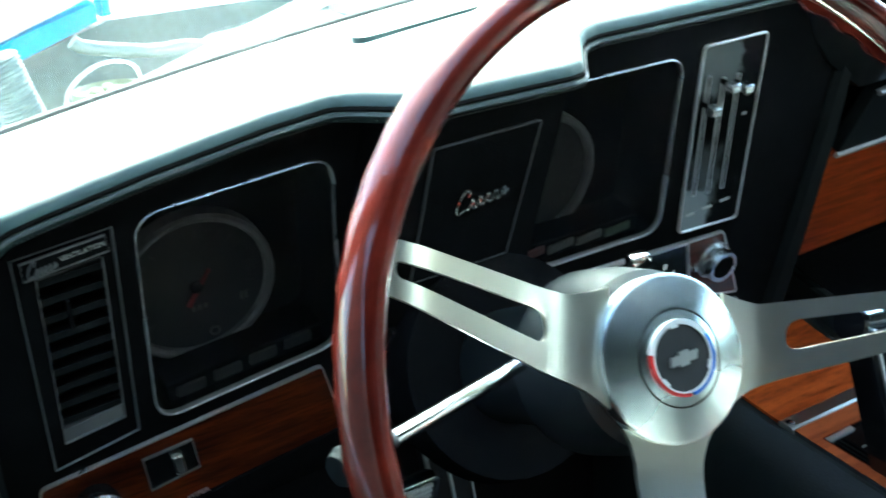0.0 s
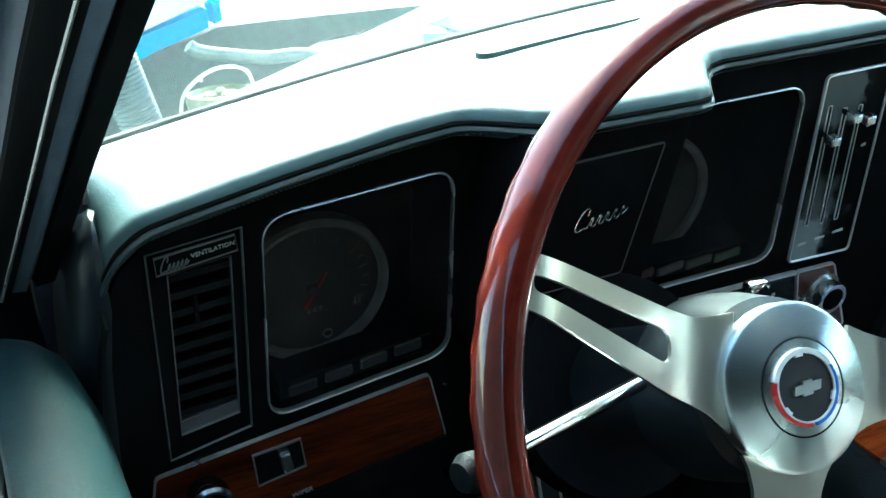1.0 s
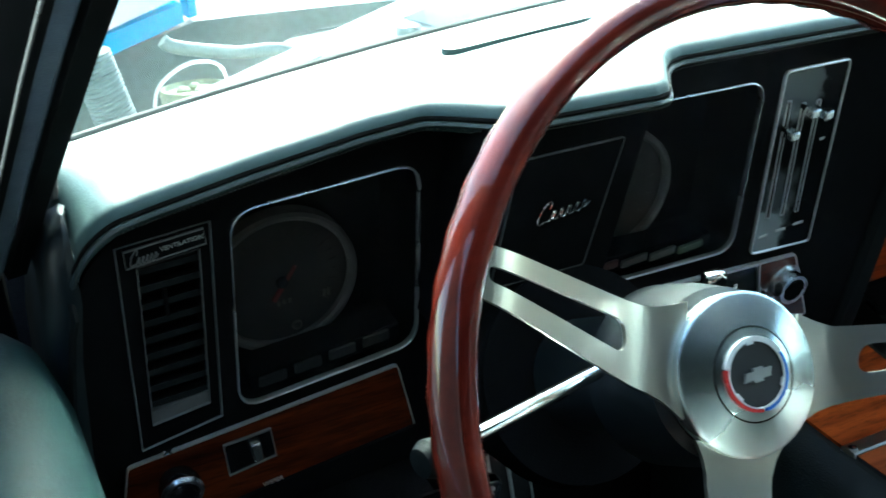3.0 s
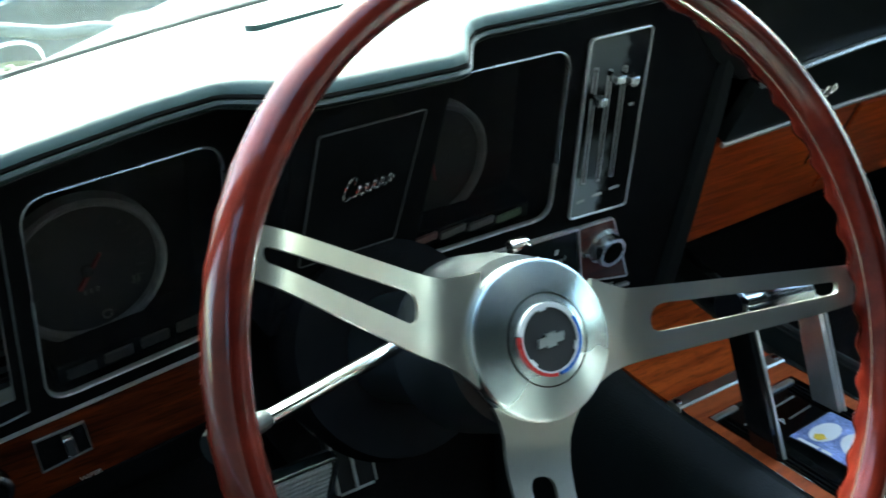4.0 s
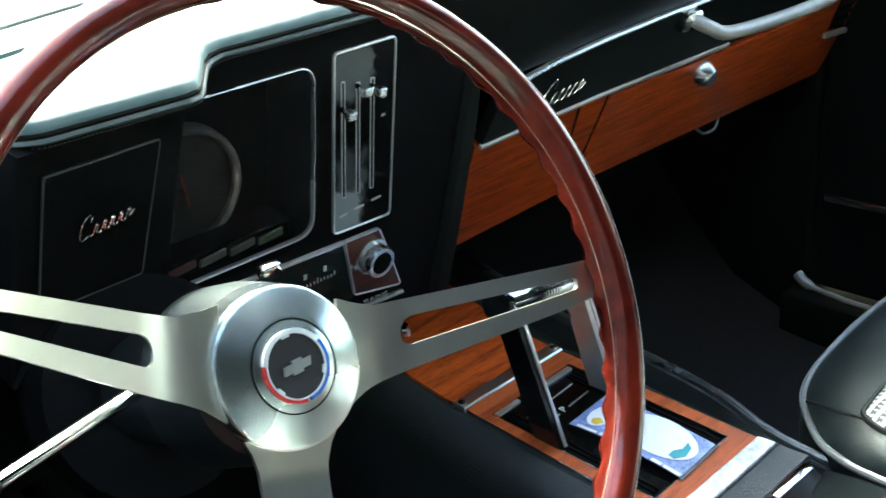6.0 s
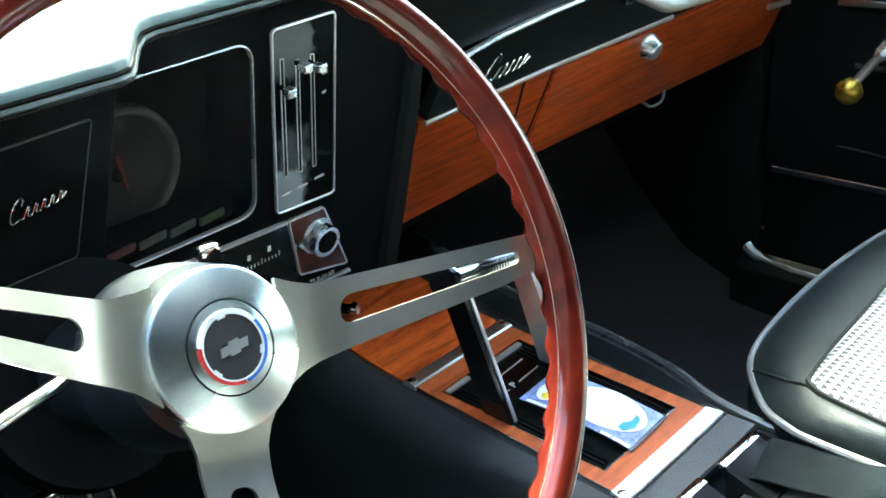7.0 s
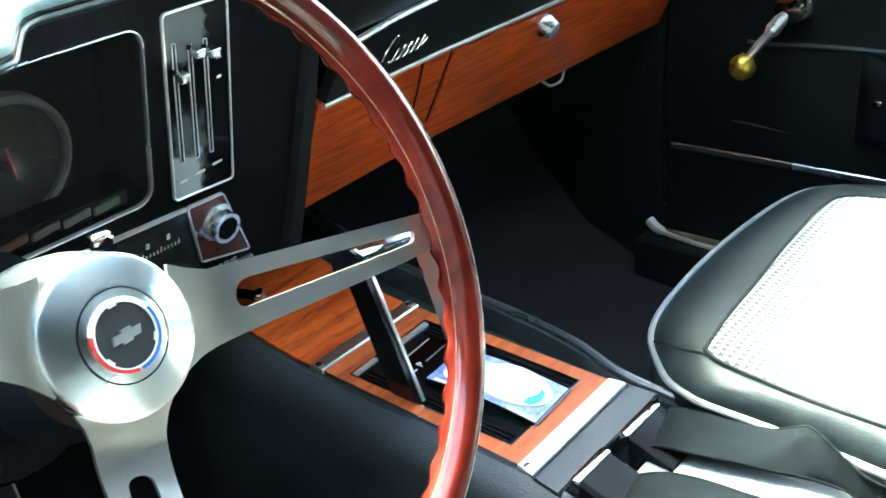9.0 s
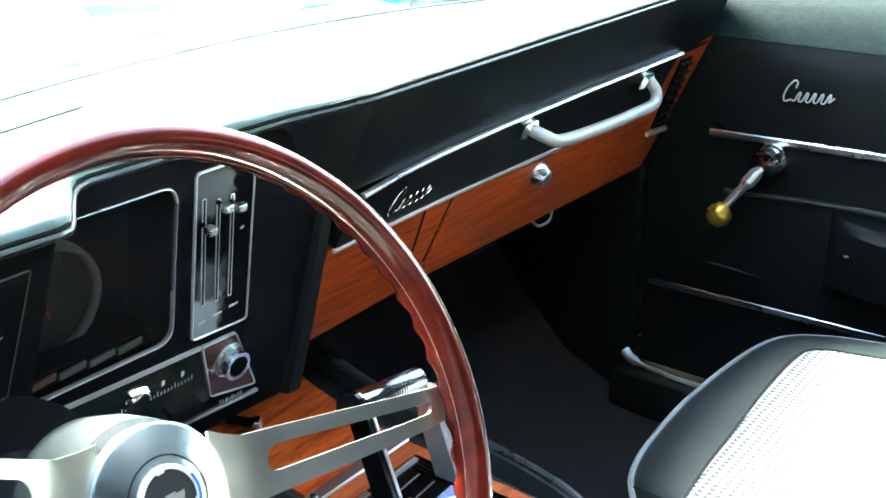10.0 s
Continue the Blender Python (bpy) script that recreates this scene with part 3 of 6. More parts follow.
bm = bmesh.new()
rows = []
xs = sorted({round(-0.2945 + 1.4195 * i / 90, 4) for i in range(91)} | {b[0] for b in BROW} | {round(0.046 + 0.002 * i, 4) for i in range(38)} | {round(-0.2945 + 0.002 * i, 4) for i in range(16)} | {round(-0.086 + 0.003 * i, 4) for i in range(18)})
for x in xs:
    yb, zb, zl, yl = brow(x)
    back = screen_base(x) - 0.006
    q = blend(x, [(-1.0, 0.55), (0.25, 0.55), (0.36, 0.15), (2.0, 0.15)])[0]
    r = [Vector((x, yl + 0.02, zl)), Vector((x, yl, zl)), Vector((x, yl + (yb + 0.004 - yl) * 0.5, zl + (zb - 0.012 - zl) * 0.5)), Vector((x, yb + 0.002, zb - 0.010)), Vector((x, yb, zb - 0.004)), Vector((x, yb + 0.0018, zb + 0.0035 * q)), Vector((x, yb + 0.0075, zb + 0.0085 * q)),
         Vector((x, yb + 0.019, zb + 0.0120 * q))]
    r += [Vector((x, yb + 0.019 + (back - yb - 0.019) * k / 6, zb + 0.0120 * q + (screen_z(x) - zb - 0.0120 * q) * math.sin(math.pi / 2 * k / 6))) for k in range(1, 7)]
    r += [Vector((x, back + 0.004, screen_z(x) - 0.012)), Vector((x, back + 0.004, max(0.03, zl))), Vector((x, yl + 0.03, zl - 0.001))]
    rows.append(r)
loft(bm, rows, closed=True)
pad = part("pad", bm, PAD, dash, "padded dash top, sunlit teal put into its black vinyl")
smooth_by_angle(pad.data, 62)

def end_x(z):
    """Left edge of the instrument panel, leaning outwards towards its foot."""
    return -0.2945 - 0.0095 * max(0.0, min(1.0, (0.005 - z) / 0.06))


def tuck(x):
    """How much closer the bead lies to the pad's top before the passenger."""
    return blend(x, [(-1.0, 0.002), (0.25, 0.002), (0.36, 0.0045), (2.0, 0.0045)])[0]


# stitched bead along the brow
bm = bmesh.new()
tube(bm, [Vector((x, brow(x)[0] - 0.0008, brow(x)[1] - 0.0100 + tuck(x))) for x in xs], 0.0019, n=6)
part("bead", bm, BEAD, dash, "rolled bead under the pad's edge")
bm = bmesh.new()
side = [Vector((end_x(z) - 0.001, on_cluster(0, z, 0).y - 0.004, z)) for z in (-0.19, -0.15, -0.10, -0.06, -0.03, -0.01)]
tube(bm, side + [Vector((-0.2950, 0.2650, 0.002)), Vector((-0.2950, 0.2672, 0.009)), Vector((-0.2940, 0.2715, 0.014))], 0.0025, n=6)
part("side_bead", bm, VINYL, dash, "black bead down the panel's end")
bm = bmesh.new()
tube(bm, [Vector((x, brow(x)[0] + 0.0010 - 0.1 * tuck(x), brow(x)[1] - 0.0066 + tuck(x))) for x in xs], 0.0017, n=6)
part("seam", bm, DARK, dash, "dark seam above the bead")
bm = bmesh.new()
for i in range(232):
    x = -0.264 + 0.0027 * i
    yb, zb = brow(x)[0], brow(x)[1] + tuck(x)
    box(bm, x, x + 0.0016, yb - 0.0002, yb + 0.0012, zb - 0.0139, zb - 0.0133)
part("stitching", bm, STITCH, dash, "grey stitching along the bead", flat=True)

# front face of the pad, before the passenger, its shade put into a darker vinyl
bm = bmesh.new()
rows = []
for x in xs:
    if x >= 0.106:
        yb, zb, zl, yl = blend(x, BROW)
        front = [Vector((x, yl + 0.02, zl - 0.0015)), Vector((x, yl - 0.001, zl - 0.0015)), Vector((x, yl + (yb + 0.004 - yl) * 0.5 - 0.002, zl + (zb - 0.012 - zl) * 0.5)), Vector((x, yb + 0.0005, zb - 0.0125 + tuck(x)))]
        rows.append(front + [p + Vector((0, 0.006, 0.0)) for p in reversed(front[1:])])
loft(bm, rows, closed=True)
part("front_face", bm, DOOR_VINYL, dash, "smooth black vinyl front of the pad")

# dark seal along the foot of the windscreen
bm = tube(bmesh.new(), [Vector((x, screen_base(x) - 0.005, screen_z(x) + 0.0015)) for x in xs if -0.29 < x < 1.09], 0.0032, n=8)
part("seal", bm, RUBBER, dash)

# demister slot in the pad
bm = bmesh.new()
line = []
for i in range(33):
    u = 0.5 - 0.5 * math.cos(math.pi * i / 32)
    x = -0.020 + 0.215 * u
    half = 0.009 * math.sqrt(max(0.0, 1 - max(0.0, 1 - min(u, 1 - u) * 0.215 / 0.009) ** 2))
    line.append((x, 0.338 + 0.19 * (x + 0.02) - 0.25 * (x + 0.02) ** 2, half))
pts = [(x, y + h) for x, y, h in line] + [(x, y - h) for x, y, h in reversed(line[1:-1])]
pad_top = lambda x, y, d: Vector((x, y, 0.1042 + 0.028 * max(0.0, x) + d))
prism(bm, pts, -0.006, 0.0007, pad_top)
part("demister_vent", bm, PAD, dash, "slim grey demister outlet in the pad")

# instrument panel with its openings
POD_L = rpoly([(-0.0780, 0.0562), (-0.2005, 0.0482), (-0.2045, -0.0985), (-0.0765, -0.0832)], 0.018, 10)
POD_R = rpoly([(0.1940, 0.0640), (0.040, 0.0640), (0.040, -0.0785), (0.1965, -0.0785)], 0.017, 10)
VENT = [(-0.2119, 0.0459), (-0.2671, 0.0405), (-0.2691, -0.1096), (-0.2160, -0.0993)]
outline = [(-0.303, -0.205), (-0.303, -0.055), (-0.297, -0.012), (-0.291, 0.012), (-0.286, 0.026), (-0.279, 0.036), (-0.264, 0.048), (-0.19, 0.066), (-0.12, 0.076), (0.075, 0.078), (0.11, 0.088), (0.34, 0.088), (0.362, -0.02), (0.352, -0.20), (0.20, -0.195), (0.0, -0.185)]
bm = plate(bmesh.new(), outline, [POD_L, POD_R, VENT], -0.006, 0.0, on_cluster)
part("instrument_panel", bm, PLASTIC, dash, "black grained instrument panel")

# padded end of the dash towards the driver's door
bm = bmesh.new()
rows = []
for z, k in ((-0.205, 0.0), (-0.10, 0.0), (-0.03, 0.0), (0.010, 0.0), (0.026, 0.0005), (0.038, 0.002), (0.047, 0.005), (0.053, 0.009), (0.058, 0.014), (0.062, 0.020)):
    q = on_cluster(0, z, 0)
    o = end_x(z) + 0.0945 + 0.2
    rows.append([Vector((x + o + m * k, q.y + y + k, z)) for x, y, m in ((-0.289, -0.002, 0.0), (-0.294, -0.002, 0.2), (-0.2985, 0.001, 0.4), (-0.3025, 0.008, 0.6), (-0.3050, 0.018, 0.8), (-0.3065, 0.04, 1.0), (-0.309, 0.11, 1.0), (-0.286, 0.11, 1.0))])
loft(bm, rows, closed=True)
part("end_panel", bm, END_PAD, dash, "padded black end of the dash")
bm = lathe(bmesh.new(), (-0.3060, 0.310, -0.02), (-1, 0, 0), [(-0.002, 0.004), (0.001, 0.004), (0.002, 0.002)], 12)
part("screw", bm, SILVER, dash)
bm = tube(bmesh.new(), curve_pts([(-0.2905, 0.300, 0.064), (-0.2890, 0.303, 0.074), (-0.2885, 0.312, 0.079), (-0.2890, 0.322, 0.074)], 4), 0.0035, n=8)
part("end_clip", bm, RUBBER, dash, "small dark clip at the pad's end")


def pod(x_gauge, z_gauge, outline_pts, lamps, lamp_h, needle, to=on_cluster):
    """An instrument pod: bright bezel, deep cup, dial with its ring and needle, warning lamps, clear lens."""
    p = part("bezel", ring(bmesh.new(), grow(outline_pts, 0.0004), grow(outline_pts, -0.0009), -0.004, 0.0018, to, edge=0.0005), BEZEL, dash, "thin bright instrument bezel")
    bm = bmesh.new()
    k = len(outline_pts)
    deep = grow(outline_pts, -0.006)
    a = [bm.verts.new(to(x, z, -0.003)) for x, z in grow(outline_pts, -0.001)]
    b = [bm.verts.new(to(x, z, -0.050)) for x, z in deep]
    for i in range(k):
        bm.faces.new((a[i], a[(i + 1) % k], b[(i + 1) % k], b[i]))
    bm.faces.new(b)
    part("cup", bm, DARK, p)
    dial = rrect(-0.048, 0.048, -0.048, 0.048, 0.0479, 14)
    part("dial", prism(bmesh.new(), dial, -0.046, -0.040, moved(to, x_gauge, z_gauge)), GREY, p, "dark green-grey round dial")
    part("dial_ring", ring(bmesh.new(), grow(dial, 0.005), grow(dial, -0.001), -0.046, -0.034, moved(to, x_gauge, z_gauge), edge=0.002), DIAL_RING, p)
    bm = bmesh.new()
    (xa, za), (xb, zb) = needle
    nx, nz = (zb - za) * 0.05, (xa - xb) * 0.05
    prism(bm, [(xa - nx, za - nz), (xa + nx, za + nz), (xb + nx * 0.5, zb + nz * 0.5), (xb - nx * 0.5, zb - nz * 0.5)], -0.0395, -0.0375, moved(to, x_gauge, z_gauge))
    part("needle", bm, NEEDLE, p, "red needle")
    part("needle_hub", lathe(bmesh.new(), to(x_gauge, z_gauge, -0.039), on_cluster(0, 0, 1) - on_cluster(0, 0, 0), [(0, 0.004), (0.003, 0.004), (0.004, 0.002)], 12), GLOSS, p)
    for i in range(22):
        ang = radians(-35 + 250 * i / 21)
        r0 = 0.036 if i % 2 else 0.034
        bm = bmesh.new()
        c, s = math.cos(ang), math.sin(ang)
        w = 0.0004
        prism(bm, [(r0 * c - w * s, r0 * s + w * c), (r0 * c + w * s, r0 * s - w * c), (0.040 * c + w * s, 0.040 * s - w * c), (0.040 * c - w * s, 0.040 * s + w * c)], -0.0398, -0.0392, moved(to, x_gauge, z_gauge))
        part("tick", bm, LAMP_DARK, p)
    for x0, x1, z0, m in lamps:
        bm = prism(bmesh.new(), [(x, z + (x - x0) * 0.10) for x, z in rrect(x0, x1, z0, z0 + lamp_h, 0.0008, 2)], -0.0085, -0.0045, to, edge=0.0004)
        part("warning_lamp", bm, m, p)
    x0, x1, z0, z1 = lamps[0][0] - 0.006, lamps[-1][1] + 0.008, lamps[0][2], lamps[-1][2]
    part("lamp_strip", prism(bmesh.new(), [(x0, z0 - 0.003), (x1, z1 - 0.003), (x1, z1 + 0.011), (x0, z0 + 0.011)], -0.030, -0.0065, to, edge=0.001), PLASTIC, p)
    bm = prism(bmesh.new(), grow(outline_pts, -0.0008), -0.0022, -0.0002, to)
    lens = part("lens", bm, LENS, p, "clear instrument lens")
    lens.visible_shadow = False
    return p


pl = pod(-0.159, -0.0355, POD_L, [(-0.1881 + 0.0246 * i, -0.1694 + 0.0246 * i, -0.0898 + 0.0033 * i, LAMP_DARK) for i in range(4)], 0.0075, ((-0.006, -0.014), (0.010, 0.010)))
for x0, z0, w, h in ((-0.1295, -0.0565, 0.0016, 0.0062), (-0.1265, -0.0560, 0.0016, 0.0062), (-0.1625, -0.0550, 0.0022, 0.0032), (-0.1585, -0.0546, 0.0022, 0.0032), (-0.1545, -0.0542, 0.0022, 0.0032)):
    part("dial_mark", prism(bmesh.new(), rrect(x0, x0 + w, z0, z0 + h, 0.0004, 2), -0.040, -0.0392, on_cluster), LAMP, pl)
bm = ring(bmesh.new(), rrect(-0.0035, 0.0035, -0.0035, 0.0035, 0.0034, 5), rrect(-0.0028, 0.0028, -0.0028, 0.0028, 0.0027, 5), -0.040, -0.0385, moved(on_cluster, -0.1492, -0.0741))
part("warning_ring", bm, LAMP, pl)
pod(0.101, -0.0285, POD_R, [(0.0683 + 0.0264 * i, 0.0912 + 0.0262 * i, -0.0715 - 0.0006 * i, m) for i, m in enumerate((AMBER, LAMP, LAMP, LAMP_GREEN))], 0.0062, ((0.0015, 0.015), (0.008, -0.013)))

# fresh-air outlet
vent = part("air_vent", ring(bmesh.new(), grow(VENT, 0.0004), grow(VENT, -0.0007), -0.003, 0.0014, on_cluster, edge=0.0005), DULL, dash, "black louvred air vent with thin bright frame")
gr = [(-0.2198, 0.0285), (-0.2559, 0.0247), (-0.2597, -0.0919), (-0.2232, -0.0861)]
part("vent_frame", ring(bmesh.new(), grow(VENT, -0.0008), grow(gr, 0.0004), -0.004, -0.0005, on_cluster), PLASTIC, vent)
part("vent_rim", ring(bmesh.new(), grow(gr, 0.0006), gr, -0.003, 0.0008, on_cluster), DULL, vent)
bm = bmesh.new()
k = len(gr)
a = [bm.verts.new(on_cluster(x, z, -0.003)) for x, z in gr]
b = [bm.verts.new(on_cluster(x, z, -0.04)) for x, z in gr]
for i in range(4):
    bm.faces.new((a[i], a[(i + 1) % 4], b[(i + 1) % 4], b[i]))
bm.faces.new(b)
part("vent_duct", bm, DARK, vent)
for i in range(9):
    z = 0.018 - 0.0122 * i
    x0, x1 = -0.2558 - 0.0036 * i / 9, -0.2200 - 0.0032 * i / 9
    bm = bmesh.new()
    q = [on_cluster(x0, z, -0.002), on_cluster(x1, z + 0.002, -0.002), on_cluster(x1, z - 0.004, -0.016), on_cluster(x0, z - 0.006, -0.016)]
    off = Vector((0, 0, 0.0040))
    loft(bm, [[q[0], q[1], q[1] + off, q[0] + off], [q[3], q[2], q[2] + off, q[3] + off]], closed=True)
    part("louvre", bm, VINYL, vent)
bm = prism(bmesh.new(), [(-0.243, -0.012), (-0.241, -0.012), (-0.241, 0.006), (-0.243, 0.006)], -0.014, 0.0005, on_cluster)
part("vent_lever", bm, PLASTIC, vent)
bm = prism(bmesh.new(), [(-0.2595, -0.0915), (-0.2234, -0.0857), (-0.2232, -0.0770), (-0.2592, -0.0822)], -0.012, -0.001, on_cluster)
part("vent_lip", bm, DULL, vent, "grey metal lip at the vent's foot")
badge = [(-0.2168, 0.0440), (-0.2631, 0.0391), (-0.2626, 0.0272), (-0.2157, 0.0330)]
plq = part("nameplate", prism(bmesh.new(), badge, 0.0, 0.003, on_cluster, edge=0.0006), PLASTIC, vent)
part("nameplate_border", ring(bmesh.new(), badge, grow(badge, -0.0008), 0.002, 0.0036, on_cluster), DULL, plq)


def on_badge(x, z, d):
    return on_cluster(x - 0.2298, z + 0.0372 + x * 0.115, d + 0.003)


part("nameplate_letters", lettering("VENTILATION", 0.0040, on_badge, 0.0004), SILVER, plq)
part("nameplate_script", script_badge(lambda x, z, d: on_cluster(x - 0.2525, z + 0.0335 + 0.12 * x, d + 0.0025), 0.016, 0.0085), DULL, plq)

# lower wood-grain panel with its switches
LOW = rpoly([(-0.0924, -0.0968), (-0.2801, -0.1193), (-0.2920, -0.1850), (-0.0777, -0.1560)], 0.003, 2)
low = part("wood_panel", prism(bmesh.new(), LOW, -0.002, 0.0026, on_cluster, edge=0.0006), WOOD_SHADED, dash, "reddish wood-grain switch panel, darkened for the brow's shade")
part("panel_border", ring(bmesh.new(), grow(LOW, 0.0006), grow(LOW, -0.0003), -0.002, 0.0032, on_cluster), SILVER, low)
part("panel_foot", prism(bmesh.new(), [(-0.077, -0.1545), (-0.291, -0.1835), (-0.293, -0.204), (-0.073, -0.176)], 0.0, 0.0045, on_cluster, edge=0.001), PLASTIC, low)
SW = [(-0.1852, -0.1185), (-0.2184, -0.1216), (-0.2161, -0.1499), (-0.1822, -0.1440)]
sw = part("wiper_switch", ring(bmesh.new(), SW, grow(SW, -0.0012), 0.001, 0.0046, on_cluster), DULL, low, "small rocker switch in a black bezel")
part("switch_plate", prism(bmesh.new(), grow(SW, -0.0012), 0.001, 0.0034, on_cluster), GLOSS, sw)
part("switch_tab", prism(bmesh.new(), rpoly([(-0.1944, -0.1233), (-0.2013, -0.1235), (-0.1995, -0.1393), (-0.1925, -0.1390)], 0.0015, 2), 0.002, 0.010, on_cluster, edge=0.001), SATIN, sw)
part("switch_letters", lettering("WIPER", 0.0052, lambda x, z, d: on_cluster(x - 0.1865, z - 0.1655 + 0.11 * x, d + 0.0050), 0.0003), SILVER, low)
nC = on_cluster(0, 0, 1) - on_cluster(0, 0, 0)
part("light_knob", lathe(bmesh.new(), on_cluster(-0.2504, -0.1400, 0.002), nC, [(0, 0.012), (0.004, 0.012), (0.006, 0.014), (0.013, 0.0145), (0.0150, 0.0140), (0.0155, 0.0)], 32), GLOSS, low, "round black headlamp knob with chrome ring")
part("light_knob_ring", lathe(bmesh.new(), on_cluster(-0.2504, -0.1400, 0.002), nC, [(0.0140, 0.0145), (0.0150, 0.0147), (0.0172, 0.0130), (0.0172, 0.0110), (0.0150, 0.0100)], 32), SATIN, low)
part("light_knob_cap", lathe(bmesh.new(), on_cluster(-0.2504, -0.1400, 0.0172), nC, [(0, 0.0095), (0.0015, 0.0085), (0.0018, 0.0)], 24), GLOSS, low)

# proud centre panel between the pods
CEN = [(0.052, 0.082), (-0.056, 0.082), (-0.078, -0.066), (0.026, -0.062)]
bm = bmesh.new()
prism(bm, CEN, -0.055, 0.0, on_centre, edge=0.002)
cen = part("centre_panel", bm, PLASTIC, dash, "proud black centre panel")
LID = rpoly([(0.0316, 0.0662), (-0.0420, 0.0648), (-0.0560, -0.0210), (0.0125, -0.0200)], 0.002, 2)
part("lid", prism(bmesh.new(), LID, 0.0, 0.0012, on_centre, edge=0.0004), PLASTIC, cen)
part("lid_border", ring(bmesh.new(), grow(LID, 0.0003), grow(LID, -0.0005), 0.0, 0.0016, on_centre), FAINT, cen)
part("script_badge", script_badge(lambda x, z, d: on_centre(x - 0.0085, z + 0.0250 + 0.14 * x, d), 0.036, 0.0125), CHROME, cen, "chrome script badge")
part("ledge", prism(bmesh.new(), [(0.026, -0.046), (-0.070, -0.050), (-0.078, -0.064), (0.026, -0.060)], 0.0, 0.005, on_centre, edge=0.0015), PLASTIC, cen)

# heater controls
CTL = rpoly([(0.2714, 0.0678), (0.2112, 0.0674), (0.2169, -0.0866), (0.2774, -0.0890)], 0.004, 3)
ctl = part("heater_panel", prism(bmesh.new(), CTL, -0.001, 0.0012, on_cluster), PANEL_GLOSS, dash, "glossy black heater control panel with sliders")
part("heater_border", ring(bmesh.new(), grow(CTL, 0.0012), grow(CTL, -0.0006), 0.0, 0.0026, on_cluster, edge=0.0006), SILVER, ctl)
for x0, z0, z1 in ((0.2199, -0.0560, 0.0441), (0.2349, -0.0570, 0.0400), (0.2495, -0.0570, 0.0400)):
    lean = lambda z, top=z1: 0.054 * (top - z)
    rim_ = [(x + lean(z), z) for x, z in rrect(x0 - 0.0016, x0 + 0.0022, z0, z1, 0.0006, 2)]
    gap_ = [(x + lean(z), z) for x, z in rrect(x0 - 0.0010, x0 + 0.0016, z0 + 0.0006, z1 - 0.0006, 0.0004, 2)]
    part("slot_edge", ring(bmesh.new(), rim_, gap_, 0.0008, 0.0020, on_cluster), SILVER, ctl)
    part("slot", prism(bmesh.new(), gap_, 0.0, 0.0016, on_cluster), DARK, ctl)
for x0, z0 in ((0.2189, 0.0222), (0.2338, 0.0376), (0.2481, 0.0340)):
    kn = part("slider", prism(bmesh.new(), rrect(x0 - 0.001, x0 + 0.001, z0 - 0.002, z0 + 0.002, 0.0008, 2), 0.001, 0.010, on_cluster), PLASTIC, ctl)
    part("slider_knob", prism(bmesh.new(), rrect(x0 - 0.0042, x0 + 0.0042, z0 - 0.0034, z0 + 0.0034, 0.001, 2), 0.009, 0.017, on_cluster, edge=0.001), SATIN, kn)
for i, (x0, z0, w) in enumerate(((0.222, -0.074, 0.008), (0.238, -0.072, 0.010), (0.256, -0.070, 0.010), (0.2615, 0.020, 0.004), (0.2615, 0.004, 0.004))):
    part("legend", prism(bmesh.new(), [(x0, z0), (x0 + w, z0 + 0.0006), (x0 + w, z0 + 0.0026), (x0, z0 + 0.002)], 0.001, 0.0016, on_cluster), LEGEND, ctl)

# radio and its tuning knob
RAD = [(0.2265, -0.0985), (0.045, -0.092), (0.040, -0.152), (0.241, -0.160)]
rad = part("radio", prism(bmesh.new(), RAD, -0.002, 0.002, on_cluster, edge=0.0008), RADIO_GLASS, dash, "dark glass radio dial with pale scale")
part("radio_trim", prism(bmesh.new(), [(0.2268, -0.0970), (0.045, -0.0905), (0.045, -0.0930), (0.2268, -0.0995)], 0.0, 0.0035, on_cluster), SILVER, rad)
for i in range(26):
    x0 = 0.128 + 0.0036 * i
    h = 0.005 if i % 5 == 0 else 0.003
    part("scale_mark", prism(bmesh.new(), [(x0, -0.1265), (x0 + 0.0007, -0.1265), (x0 + 0.0007, -0.1265 + h), (x0, -0.1265 + h)], 0.001, 0.0024, on_cluster), LEGEND, rad)
for x0 in (0.150, 0.186, 0.2065):
    part("scale_figure", prism(bmesh.new(), [(x0, -0.118), (x0 + 0.003, -0.118), (x0 + 0.003, -0.113), (x0, -0.113)], 0.001, 0.0024, on_cluster), LEGEND, rad)
for i in range(4):
    x0 = 0.085 + 0.036 * i
    part("push_button", prism(bmesh.new(), rrect(x0, x0 + 0.031, -0.157, -0.146, 0.001, 2), 0.0, 0.010, on_cluster, edge=0.001), PLASTIC, rad)
TUN = rpoly([(0.2653, -0.0997), (0.2285, -0.0985), (0.2420, -0.1555), (0.2949, -0.1665)], 0.002, 2)
tun = part("tuning_plate", prism(bmesh.new(), TUN, -0.001, 0.003, on_cluster, edge=0.0006), WOOD_DARK, rad, "small dark wood-grain plate with chrome edge")
part("plate_edge", ring(bmesh.new(), grow(TUN, 0.0012), TUN, -0.001, 0.0036, on_cluster), SILVER, rad)
part("tuning_knob", lathe(bmesh.new(), on_cluster(0.2561, -0.1211, 0.002), nC, [(0, 0.0168), (0.005, 0.0168), (0.005, 0.0138), (0.015, 0.0142), (0.0172, 0.0136), (0.0172, 0.0104), (0.0150, 0.0104), (0.0150, 0.0)], 32), SATIN, rad, "round chrome tuning knob")
part("knob_cap", lathe(bmesh.new(), on_cluster(0.2561, -0.1211, 0.0168), nC, [(0, 0.0103), (0.0024, 0.0100), (0.0032, 0.0090), (0.0032, 0.0)], 24), PLASTIC, rad)
